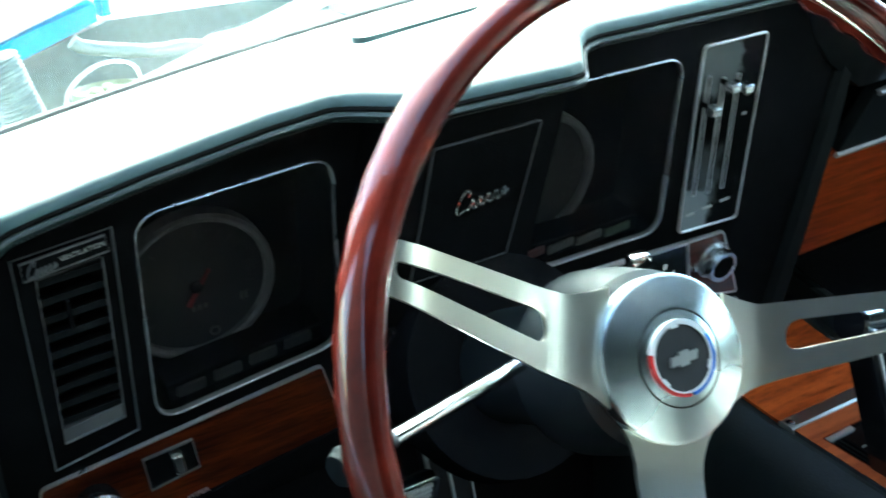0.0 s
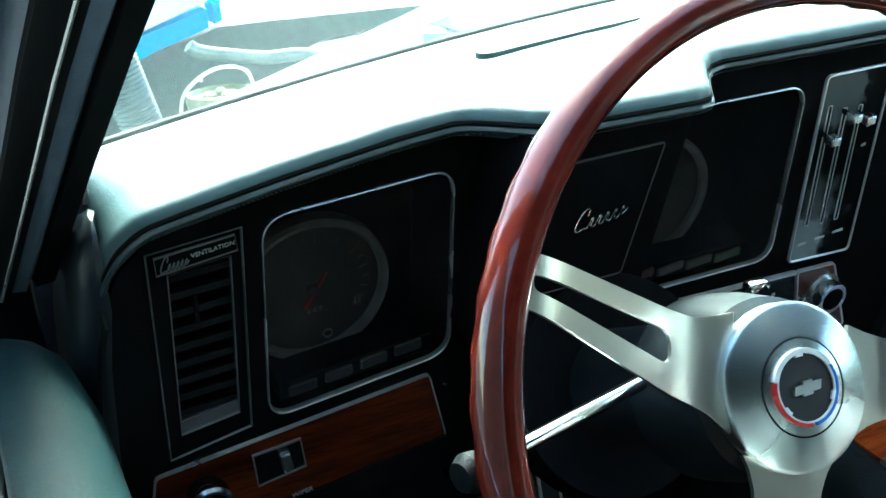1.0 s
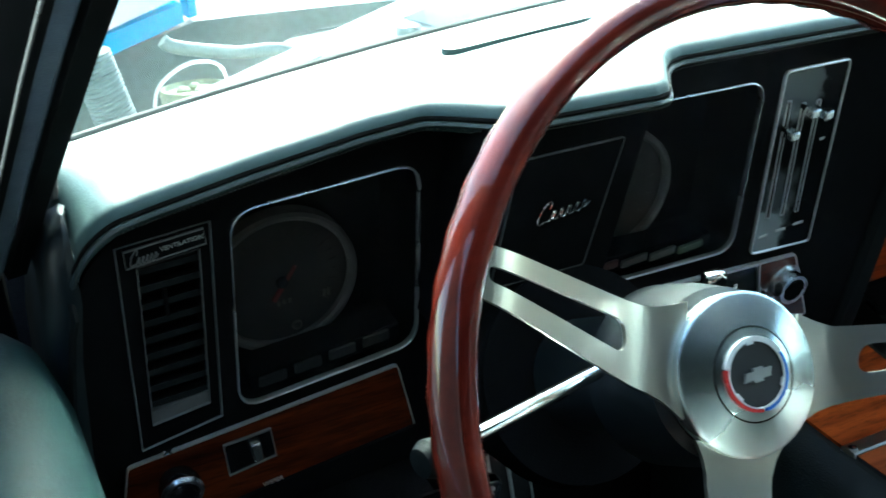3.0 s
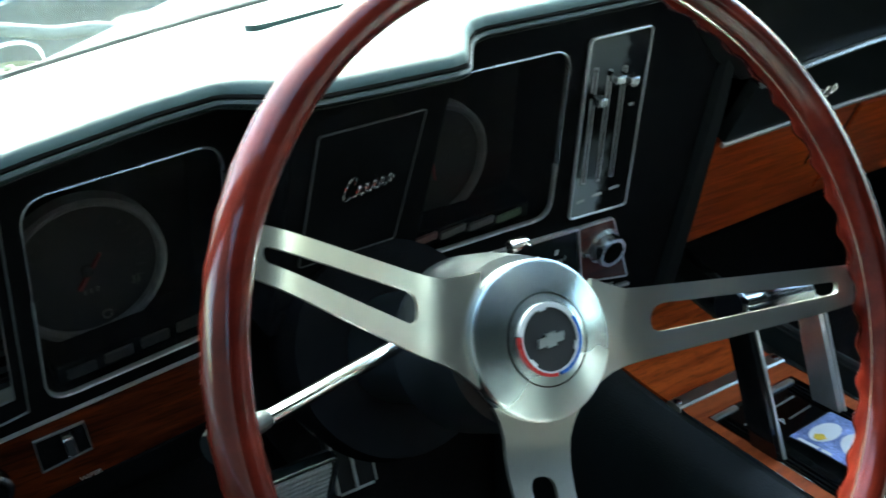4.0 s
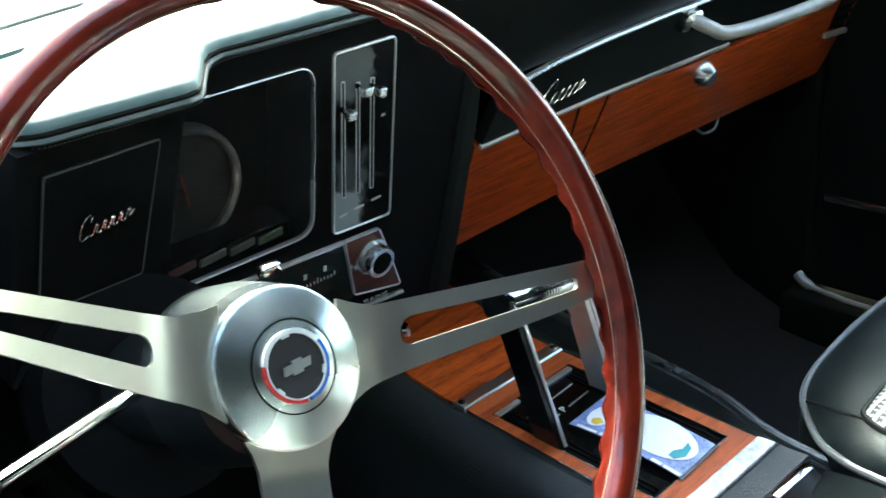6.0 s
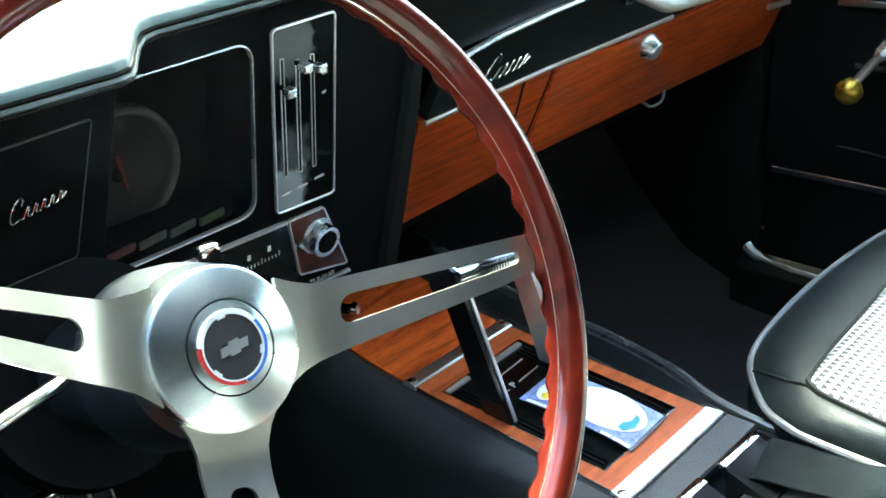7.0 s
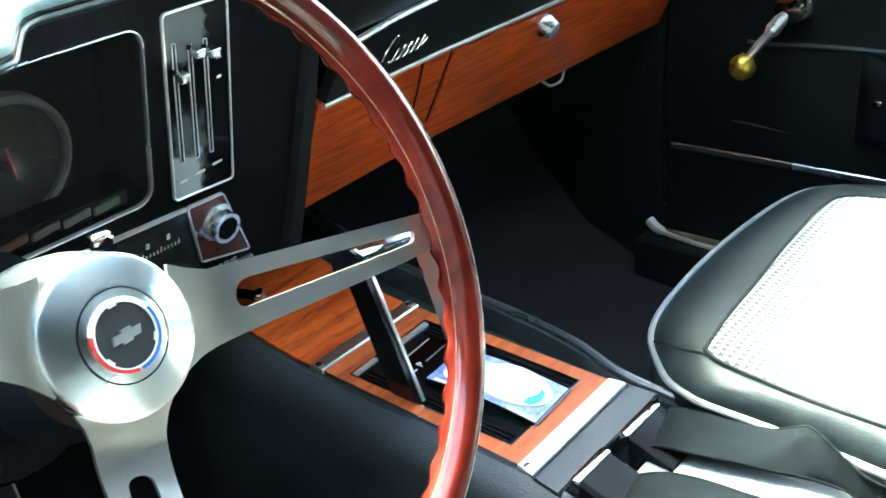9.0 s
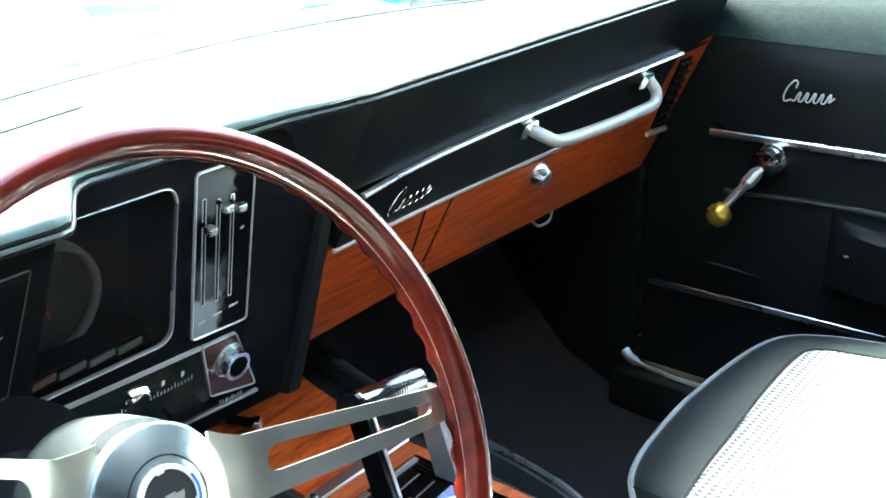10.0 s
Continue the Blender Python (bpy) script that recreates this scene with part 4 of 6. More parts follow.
part("selector", prism(bmesh.new(), rrect(0.2350, 0.2400, -0.127, -0.122, 0.001, 2), 0.002, 0.008, on_cluster, edge=0.001), SATIN, rad)
part("tuning_letters", lettering("TUNING", 0.0075, lambda x, z, d: on_cluster(x + 0.268, z - 0.1725 - 0.05 * x, d + 0.001), 0.0004), LEGEND, rad)
part("lower_rail", prism(bmesh.new(), [(0.30, -0.176), (0.05, -0.160), (0.05, -0.164), (0.30, -0.1795)], 0.0, 0.004, on_cluster, edge=0.001), DULL, rad)

# ridge where the panel ends, and the underside
bm = bmesh.new()
rows = []
for z, xl, xr in ((0.06, 0.356, 0.372), (0.0, 0.354, 0.373), (-0.03, 0.352, 0.373), (-0.12, 0.344, 0.367), (-0.20, 0.336, 0.359)):
    rows.append([on_cluster(x, z, d) for x, d in ((xl, -0.03), (xl, 0.002), (xl + 0.004, 0.007), (xr - 0.005, 0.008), (xr, 0.003), (xr, -0.03))])
loft(bm, rows, closed=True)
part("end_ridge", bm, VINYL, dash, "black vinyl ridge at the panel's end")
bm = bmesh.new()
loft(bm, [[Vector((x, y0, -0.190)), Vector((x, 0.42, -0.200)), Vector((x, 0.75, -0.19)), Vector((x, 0.75, -0.175)), Vector((x, y0 + 0.004, -0.17))] for x, y0 in ((-0.30, 0.316), (0.2, 0.316), (0.36, 0.35), (1.12, 0.36))], closed=True)
part("underside", bm, PLASTIC, dash)

# ---- passenger side ----
wood_out = [(0.384, -0.062), (1.03, -0.060), (1.035, 0.016), (1.126, 0.024), (1.110, -0.180), (0.85, -0.1770), (0.60, -0.1735), (0.386, -0.1810)]
gl = part("glovebox_panel", prism(bmesh.new(), wood_out, -0.02, 0.0, on_glove, edge=0.001), WOOD_DASH, dash, "polished reddish wood-grain panel with glovebox door")
DOOR = rpoly([(1.000, -0.0660), (0.5815, -0.0660), (0.5735, -0.166), (1.000, -0.170)], 0.006, 3)
part("glovebox_door", prism(bmesh.new(), DOOR, -0.001, 0.0022, on_glove, edge=0.0012), WOOD_DASH, gl, "wood-grain glovebox lid")
part("groove", prism(bmesh.new(), [(0.5345, -0.0640), (0.5300, -0.0635), (0.5345, -0.095), (0.5375, -0.125), (0.5410, -0.125), (0.5380, -0.095)], -0.001, 0.0004, on_glove), DARK, gl)
part("groove", prism(bmesh.new(), [(0.5805, -0.0625), (0.5775, -0.0625), (0.5690, -0.145), (0.5725, -0.145)], -0.001, 0.0004, on_glove), DARK, gl)
BLK = [(1.028, 0.0135), (0.63, 0.0090), (0.46, 0.0015), (0.403, -0.0065), (0.3905, -0.0605), (1.020, -0.0585)]
blk = part("black_inlay", prism(bmesh.new(), BLK, -0.01, 0.0018, on_glove), VINYL, dash, "black inlay strip with bright edges")
bm = bmesh.new()
tube(bm, [on_glove(x, z, 0.003) for x, z in ((0.405, -0.0065), (0.46, 0.0030), (0.53, 0.0085), (0.63, 0.0125), (0.80, 0.0155), (1.03, 0.0172))], 0.0045, n=8, flat=0.6)
part("upper_trim", bm, SILVER, blk, "bright upper trim strip")
bm = prism(bmesh.new(), [(0.389, -0.0650), (0.389, -0.0605), (0.56, -0.0560), (0.79, -0.0565), (0.79, -0.0615), (0.56, -0.0605)], 0.0, 0.0042, on_glove, edge=0.001)
part("lower_trim", bm, SILVER, blk, "bright lower trim strip")
part("script_badge", script_badge(lambda x, z, d: on_glove(x + 0.487, z - 0.033 + 0.08 * x, d + 0.002), 0.062, 0.024), CHROME, blk, "chrome script badge")
nS = on_glove(0, 0, 1) - on_glove(0, 0, 0)
part("lock", lathe(bmesh.new(), on_glove(0.753, -0.0830, 0.001), nS, [(0, 0.015), (0.006, 0.015), (0.009, 0.013), (0.016, 0.011), (0.018, 0.009), (0.018, 0.0)], 28), SATIN, gl, "round chrome glovebox lock")
part("latch", tube(bmesh.new(), curve_pts([on_glove(0.81, -0.174, 0.0), on_glove(0.822, -0.180, 0.008), on_glove(0.846, -0.180, 0.008), on_glove(0.86, -0.174, 0.0)], 5), 0.0018, n=8), DULL, gl)
# outlet at the far end
rv = [(1.082, 0.002), (1.047, 0.004), (1.066, -0.104), (1.108, -0.110)]
rvp = part("air_vent", ring(bmesh.new(), rv, grow(rv, -0.002), -0.002, 0.002, on_glove, edge=0.0005), PLASTIC, dash, "slatted air vent set in wood grain")
part("vent_back", prism(bmesh.new(), grow(rv, -0.002), -0.002, 0.0008, on_glove), DARK, rvp)
part("vent_lip", prism(bmesh.new(), [(1.058, -0.108), (1.122, -0.114), (1.124, -0.121), (1.060, -0.115)], 0.0, 0.005, on_glove, edge=0.001), SILVER, rvp, "bright lip at the vent's foot")
for i in range(8):
    z = -0.002 - 0.0128 * i
    x0, x1 = 1.049 + 0.0022 * i, 1.081 + 0.0029 * i
    part("louvre", prism(bmesh.new(), [(x0, z), (x1, z - 0.001), (x1, z - 0.005), (x0, z - 0.004)], 0.0, 0.006, on_glove), VINYL, rvp)
# grab handle
gh = thing("grab_handle", tuple(on_glove(0.83, -0.02, 0.0)), "silver-grey padded grab handle with chrome mounts on the dash", "grab handle")
bm = bmesh.new()
tube(bm, curve_pts([on_glove(*p) for p in ((0.665, 0.003, 0.014), (0.672, 0.002, 0.030), (0.700, -0.006, 0.036), (0.78, -0.011, 0.038), (0.87, -0.013, 0.038), (0.925, -0.0135, 0.036), (0.937, -0.004, 0.028), (0.931, 0.006, 0.014))], 5), 0.0074, n=14)
part("grip", bm, GRIP, gh, "grey satin grip")
for x0, z0 in ((0.664, 0.001), (0.931, 0.003)):
    bm = prism(bmesh.new(), rpoly([(x0 + 0.013, z0 + 0.010), (x0 - 0.012, z0 + 0.009), (x0 - 0.014, z0 - 0.010), (x0 + 0.010, z0 - 0.010)], 0.004, 2), 0.0018, 0.017, on_glove, edge=0.005)
    part("mount", bm, CHROME, gh, "chrome mount")

# ---- steering column ----
col = thing("steering_column", tuple(HUB - AX * 0.30), "black steering column with a chrome indicator stalk", "steering column")
part("shroud", lathe(bmesh.new(), HUB - AX * 0.062, -AX, [(0, 0.040), (0.004, 0.045), (0.03, 0.049), (0.056, 0.050), (0.060, 0.047), (0.060, 0.036), (0.36, 0.034), (0.36, 0.0)], 48), SHROUD, col, "smooth dark grey column shroud")
part("collar", lathe(bmesh.new(), HUB - AX * 0.214, -AX, [(0, 0.05), (0.0, 0.070), (0.02, 0.074), (0.06, 0.066), (0.06, 0.05)], 40), PLASTIC, col)
stalk_in, stalk_out = Vector((-0.0624, 0.0855, -0.0161)), Vector((-0.165, 0.0540, -0.0120))
st = part("indicator_stalk", tube(bmesh.new(), [stalk_in, stalk_in.lerp(stalk_out, 0.86)], 0.0040, n=14), CHROME, col, "slim chrome indicator stalk")
part("stalk_sleeve", tube(bmesh.new(), [stalk_in.lerp(stalk_out, 0.84), stalk_in.lerp(stalk_out, 0.87), stalk_in.lerp(stalk_out, 1.02)], [0.0041, 0.0048, 0.0054], n=14), STALK_END, st)
part("stalk_knob", lathe(bmesh.new(), stalk_in.lerp(stalk_out, 1.02), stalk_out - stalk_in, [(0, 0.006), (0.003, 0.0085), (0.009, 0.0095), (0.014, 0.007), (0.015, 0.0)], 18), VINYL, st)
bm = bmesh.new()
tube(bm, [Vector((0.042, 0.135, -0.028)), Vector((0.060, 0.140, -0.014))], 0.005, n=10)
part("key_stem", bm, PLASTIC, col)
bm = box(bmesh.new(), 0.049, 0.064, 0.136, 0.146, -0.018, -0.009, 0.003)
part("lock_tab", bm, CHROME, col, "small chrome tab")

# ---- steering wheel ----
wheel = thing("steering_wheel", (0, 0.02, -0.02), "three-spoke steering wheel with glossy red-brown wooden rim", "steering wheel")
bm = bmesh.new()
R0, TUBE, NR, NT = 0.1809, 0.0095, 432, 20
rows = []
for i in range(NR):
    a = 2 * math.pi * i / NR
    row = []
    for j in range(NT):
        b = 2 * math.pi * j / NT
        r = 1.0
        back = max(0.0, -math.sin(b) - 0.12) * 1.1
        r += 0.34 * back * (math.cos(a * 54) - 1) * 0.5          # finger grips on the far side
        row.append(on_wheel((R0 + TUBE * r * math.cos(b)) * math.cos(a), (R0 + TUBE * r * math.cos(b)) * math.sin(a), 0.0134 * r * math.sin(b)))
    rows.append(row)
rows.append(rows[0])
vs = [[bm.verts.new(p) for p in r] for r in rows[:-1]]
for i in range(NR):
    for j in range(NT):
        a, b = vs[i], vs[(i + 1) % NR]
        bm.faces.new((a[j], a[(j + 1) % NT], b[(j + 1) % NT], b[j]))
part("rim", bm, WOOD_RIM, wheel, "glossy red-brown wooden rim with finger grips")
# the silver line is a painted highlight, kept to the arc where it shows
for deg, thick, a0, a1, m in ((50, 0.0006, -80, 62, SILVER), (166, 0.0004, 0, 360, INLAY)):
    rb, nb = R0 + (TUBE - 0.0003) * math.cos(radians(deg)), 0.0131 * math.sin(radians(deg))
    turns = [radians(a0 + (a1 - a0) * i / 160) for i in range(160)]
    bm = tube(bmesh.new(), [on_wheel(rb * math.cos(a), rb * math.sin(a), nb) for a in turns], thick, n=6, closed=a1 == 360)
    part("rim_line", bm, m, wheel, "thin pale line on the rim, the silver one a painted highlight")


def span_at(pts, x):
    """Lower and upper edge of a closed outline at one x."""
    hits = []
    for (x0, z0), (x1, z1) in zip(pts, pts[1:] + pts[:1]):
        if min(x0, x1) <= x <= max(x0, x1):
            hits += [z0, z1] if abs(x1 - x0) < 1e-7 else [z0 + (z1 - z0) * (x - x0) / (x1 - x0)]
    return min(hits), max(hits)


def spoke(top, bottom, slot_pts, place, depth, thick=0.0028):
    """A flat metal spoke with a tapering slot, bent where it leaves the hub and where it meets the rim."""
    s0, s1 = min(p[0] for p in slot_pts), max(p[0] for p in slot_pts)
    stations = {0.034 + 0.1395 * i / 44 for i in range(45)} | {p[0] for p in slot_pts} | {s0 + 0.0045 * i / 6 for i in range(7)} | {s1 - 0.0045 * i / 6 for i in range(7)}
    xs_ = sorted(stations)
    xs_ = [x for k, x in enumerate(xs_) if k == 0 or x - xs_[k - 1] > 1e-6]
    bm = bmesh.new()
    cols = []
    for x in xs_:
        lo, hi = span_at(slot_pts, min(max(x, s0), s1))
        zs = (blend(x, bottom)[0], lo, hi, blend(x, top)[0])
        cols.append([[bm.verts.new(place(x, z, depth(x) - d)) for z in zs] for d in (0.0, thick)])
    for k in range(len(cols) - 1):
        (fa, ba), (fb, bb) = cols[k], cols[k + 1]
        inside = s0 - 1e-7 <= xs_[k] and xs_[k + 1] <= s1 + 1e-7
        for r in range(3):
            if r == 1 and inside:
                continue
            bm.faces.new((fa[r], fb[r], fb[r + 1], fa[r + 1]))
            bm.faces.new((ba[r], ba[r + 1], bb[r + 1], bb[r]))
        for r in (0, 3) + ((1, 2) if inside else ()):
            bm.faces.new((fa[r], fb[r], bb[r], ba[r]))
    for k, x in enumerate(xs_):
        f, b = cols[k]
        if abs(x - s0) < 1e-6 or abs(x - s1) < 1e-6:
            bm.faces.new((f[1], f[2], b[2], b[1]))
        if k in (0, len(xs_) - 1):
            for r in range(3):
                bm.faces.new((f[r], f[r + 1], b[r + 1], b[r]))
    return bm


def spoke_depth(r):
    table = [(0.0, -0.058), (0.058, -0.058), (0.072, -0.0540), (0.147, -0.014), (0.157, -0.0100), (0.176, -0.008), (0.2, -0.008)]
    return sum(blend(r + k, table)[0] for k in (-0.006, -0.003, 0.0, 0.003, 0.006)) / 5


top = [(0.0, 0.0345), (0.022, 0.0345), (0.034, 0.0332), (0.044, 0.0305), (0.056, 0.0285), (0.176, 0.0435), (0.2, 0.0437)]
bottom = [(0.0, -0.0255), (0.033, -0.0255), (0.040, -0.0205), (0.047, -0.0160), (0.056, -0.0125), (0.179, 0.0235), (0.2, 0.0235)]
slot = rpoly([(0.163, 0.0335), (0.0705, 0.0205), (0.0695, 0.0045), (0.1625, 0.0270)], (0.0032, 0.0079, 0.0079, 0.0032), 8)
for sgn in (1, -1):
    part("spoke", spoke(top, bottom, slot, lambda x, z, n, k=sgn: on_wheel(x * k, z, n), spoke_depth), STEEL, wheel, "slotted brushed-steel spoke")
top = [(0.0, 0.0275), (0.032, 0.0275), (0.041, 0.0222), (0.050, 0.0195), (0.178, 0.0125), (0.2, 0.0125)]
bottom = [(x, -z) for x, z in top]
slot = rpoly([(0.158, 0.004), (0.068, 0.0075), (0.068, -0.0075), (0.158, -0.004)], (0.0038, 0.0072, 0.0072, 0.0038), 8)
part("spoke", spoke(top, bottom, slot, lambda x, z, n: on_wheel(z, -x, n), spoke_depth), STEEL, wheel, "slotted brushed-steel spoke")
hub = part("hub", lathe(bmesh.new(), HUB - AX * 0.062, AX, [(0, 0.039), (0.006, 0.0413), (0.0130, 0.0416), (0.0142, 0.0414), (0.0148, 0.0407), (0.0152, 0.0398), (0.0155, 0.0388), (0.0188, 0.0262), (0.0190, 0.0248), (0.0191, 0.0240), (0.0184, 0.0238), (0.0184, 0.0233), (0.0192, 0.0231), (0.0203, 0.0190), (0.0203, 0.0)], 96), TURNED, wheel, "conical turned-metal hub cap")
turn = Vector((0, 0, 1)).rotation_difference(AX).to_matrix().to_4x4()
hub.data.transform(turn.inverted())
hub.matrix_basis = hub.matrix_basis @ turn
AT[hub] = hub.matrix_basis.copy()
part("groove", lathe(bmesh.new(), HUB - AX * 0.0430, AX, [(-0.002, 0.0240), (0.0002, 0.0240), (0.0002, 0.0233), (-0.002, 0.0233)], 96), DARK, hub)
EM = HUB - AX * 0.0420


def on_cap(u, w, n):
    return EM + Vector((1, 0, 0)) * u + UP * w + AX * n


part("emblem", prism(bmesh.new(), rrect(-0.0161, 0.0161, -0.0161, 0.0161, 0.0160, 12), -0.001, 0.0010, on_cap), EMBLEM, hub, "dark emblem disc with coloured ring")


def arc(r0, r1, a0, a1, k=20):
    turn_ = [radians(a0 + (a1 - a0) * i / k) for i in range(k + 1)]
    return [(r1 * math.cos(t), r1 * math.sin(t)) for t in turn_] + [(r0 * math.cos(t), r0 * math.sin(t)) for t in reversed(turn_)]


for a0, a1, m, nm in ((160, 266, RED, "ring_red"), (272, 382, ENAMEL_BLUE, "ring_blue")):
    part(nm, prism(bmesh.new(), arc(0.0171, 0.0187, a0, a1), 0.0003, 0.0019, on_cap), m, hub)
part("ring_bright", prism(bmesh.new(), arc(0.0161, 0.0187, 24, 158), 0.0003, 0.0020, on_cap), BRIGHT, hub, "bright upper ring")
part("ring_bright", prism(bmesh.new(), arc(0.0161, 0.0169, 158, 384, 40), 0.0003, 0.0020, on_cap), BRIGHT, hub)
for mid_a in (90, 212, 332):
    part("ring_notch", prism(bmesh.new(), arc(0.0149, 0.0165, mid_a - 8, mid_a + 8, 6), 0.0003, 0.0021, on_cap), BRIGHT, hub)
bow = [(-0.0105, -0.0030), (-0.0042, -0.0030), (-0.0042, -0.0045), (0.0030, -0.0045), (0.0030, -0.0030), (0.0088, -0.0030), (0.0108, 0.0022), (0.0044, 0.0022), (0.0044, 0.0040), (-0.0028, 0.0040), (-0.0028, 0.0022), (-0.0088, 0.0022)]
part("emblem_badge", prism(bmesh.new(), [(0.82 * x, 0.82 * z) for x, z in bow], 0.0005, 0.0026, on_cap), PEWTER, hub, "plain silver badge")

# ---- pedals ----
pd = thing("brake_pedal", (0.0, 0.40, -0.30), "black rubber brake pedal with bright edge and ribs", "pedal", "pedals")


def on_pedal(x, z, d):
    return Vector((x, 0.395 - 0.45 * z, -0.305 + z)) + Vector((0, -0.9, -0.4)) * d


part("pad", prism(bmesh.new(), rrect(-0.052, 0.026, -0.030, 0.030, 0.010, 4), 0.0, 0.010, on_pedal, edge=0.003), RUBBER, pd)
part("pad_edge", ring(bmesh.new(), rrect(-0.054, 0.028, -0.032, 0.032, 0.011, 4), rrect(-0.050, 0.024, -0.028, 0.028, 0.009, 4), 0.004, 0.0125, on_pedal, edge=0.001), SATIN, pd)
for i in range(8):
    z0 = -0.025 + 0.0064 * i
    part("rib", prism(bmesh.new(), [(-0.047, z0), (0.020, z0), (0.020, z0 + 0.0034), (-0.047, z0 + 0.0034)], 0.008, 0.0135, on_pedal, edge=0.001), PEDAL_RIB, pd)
part("arm", tube(bmesh.new(), curve_pts([(-0.012, 0.405, -0.30), (-0.012, 0.50, -0.27), (-0.01, 0.56, -0.14)], 4), 0.008, n=8), PLASTIC, pd)
pg = thing("accelerator_pedal", (0.078, 0.46, -0.33), "black rubber accelerator pedal with bright ribs", "pedal", "pedals")


def on_gas(x, z, d):
    return Vector((0.0690 + x + 0.01 * z, 0.45 + 0.25 * z, -0.335 + z)) + Vector((0, -0.97, 0.24)) * d


part("pad", prism(bmesh.new(), rrect(-0.0225, 0.0225, -0.036, 0.032, 0.005, 3), 0.0, 0.012, on_gas, edge=0.003), RUBBER, pg)
for x0, w in ((-0.022, 0.0034), (-0.002, 0.0034), (0.0195, 0.002)):
    part("rib", prism(bmesh.new(), [(x0, -0.033), (x0 + w, -0.033), (x0 + w, 0.029), (x0, 0.029)], 0.008, 0.0145, on_gas, edge=0.0006), PEDAL_RIB, pg, "grey rib, paled to show in the dark footwell")
part("toe_rib", prism(bmesh.new(), [(-0.018, -0.0355), (0.018, -0.0355), (0.018, -0.0335), (-0.018, -0.0335)], 0.008, 0.0135, on_gas), PEDAL_RIB, pg)
part("arm", tube(bmesh.new(), curve_pts([(0.0785, 0.46, -0.34), (0.08, 0.54, -0.30), (0.08, 0.62, -0.2)], 4), 0.006, n=8), PLASTIC, pg)

# ---- console ----
con = thing("centre_console", (0.38, 0.15, FLOOR), "black vinyl centre console with wood-grain top and chrome bars", "console")
bm = bmesh.new()
rows = []
for y in (-0.62, -0.30, -0.10, -0.02, 0.0, 0.03, 0.06, 0.10, 0.14, 0.18, 0.22, 0.27, 0.32, 0.37, 0.42, 0.47):
    k = on_console(0, y, 0).z - 0.001
    xr = blend(y, [(-0.7, 0.458), (-0.10, 0.461), (0.02, 0.4645), (0.09, 0.4850), (0.15, 0.4945), (0.22, 0.4990), (0.32, 0.501), (0.5, 0.501)])[0]
    dip = 0.03 if y < -0.01 else 0.0
    wide = max(0.0, min(1.0, (xr - 0.466) / 0.02))
    rows.append([Vector(p) for p in ((0.250, y, FLOOR), (0.258, y, k - 0.10), (0.266, y, k - 0.040), (0.274, y, k - 0.018), (0.288, y, k - 0.004), (0.304, y, k + 0.002), (0.3115, y, k - dip), (0.449, y, k - dip), (0.455, y, k + 0.001),
                                         (0.460, y, k - 0.016 * wide), (xr - 0.010, y, k - 0.022 * wide), (xr - 0.005, y, k - 0.001), (xr, y, k + 0.002), (xr + 0.007, y, k - 0.003), (xr + 0.012, y, k - 0.03), (xr + 0.02, y, FLOOR))])
loft(bm, rows, closed=True)
part("body", bm, CONSOLE_VINYL, con)
bm = bmesh.new()
lip = [Vector((p.x + 0.001, p.y, on_console(0, p.y, 0).z + 0.0005)) for p in curve_pts([(0.459, -0.30, 0), (0.461, -0.10, 0), (0.4645, 0.02, 0), (0.4850, 0.09, 0), (0.4945, 0.15, 0), (0.499, 0.22, 0), (0.501, 0.32, 0), (0.501, 0.45, 0)], 6)]
tube(bm, lip, 0.0048, n=10)
part("side_lip", bm, LIP_LIT, con, "rounded lip, paler for the highlight along the console's side")
bm = bmesh.new()
rows = []
for i in range(8):
    y = 0.268 + 0.198 * i / 7
    rows.append([on_console(0.313, y, -0.002), on_console(0.448, y, -0.002), on_console(0.448, y, 0.0022), on_console(0.313, y, 0.0022)])
loft(bm, rows, closed=True)
part("front_wood", bm, WOOD_CONSOLE, con, "wood-grain front of the console")
bm = ring(bmesh.new(), [(0.4505, 0.0355), (0.448, 0.252), (0.313, 0.252), (0.3085, 0.0335)], [(0.4350, 0.0540), (0.4345, 0.2310), (0.3225, 0.2290), (0.3245, 0.0515)], -0.002, 0.0022, on_console)
part("wood_surround", bm, WOOD_SURROUND, con, "wood-grain surround of the shift gate")
OUTER = [(0.4505, 0.0355), (0.448, 0.252), (0.313, 0.252), (0.3085, 0.0335)]
part("surround_edge", ring(bmesh.new(), grow(OUTER, 0.0010), OUTER, -0.002, 0.0030, on_console), CHROME, con, "thin chrome edge")
bm = prism(bmesh.new(), [(0.311, 0.252), (0.450, 0.252), (0.450, 0.268), (0.311, 0.268)], -0.002, 0.0045, on_console, edge=0.0015)
bar = part("cross_bar", bm, STEEL, con, "brushed bar across the console")
for x0 in (0.316, 0.4445):
    part("screw", lathe(bmesh.new(), on_console(x0, 0.260, 0.004), (0, 0, 1), [(0, 0.004), (0.0015, 0.004), (0.0025, 0.002)], 12), CHROME, bar)
bm = prism(bmesh.new(), [(0.3030, 0.0165), (0.4535, 0.0185), (0.4515, 0.0355), (0.3070, 0.0335)], -0.002, 0.004, on_console, edge=0.001)
part("rear_plate", bm, PLATE, con, "brushed metal plate behind the shift gate")
part("screw", lathe(bmesh.new(), on_console(0.3105, 0.0250, 0.003), (0, 0, 1), [(0, 0.004), (0.0015, 0.004), (0.0025, 0.002)], 12), CHROME, con)
bm = prism(bmesh.new(), [(0.298, -0.012), (0.457, -0.012), (0.4545, 0.0170), (0.3020, 0.0150)], -0.004, 0.003, on_console, edge=0.002)
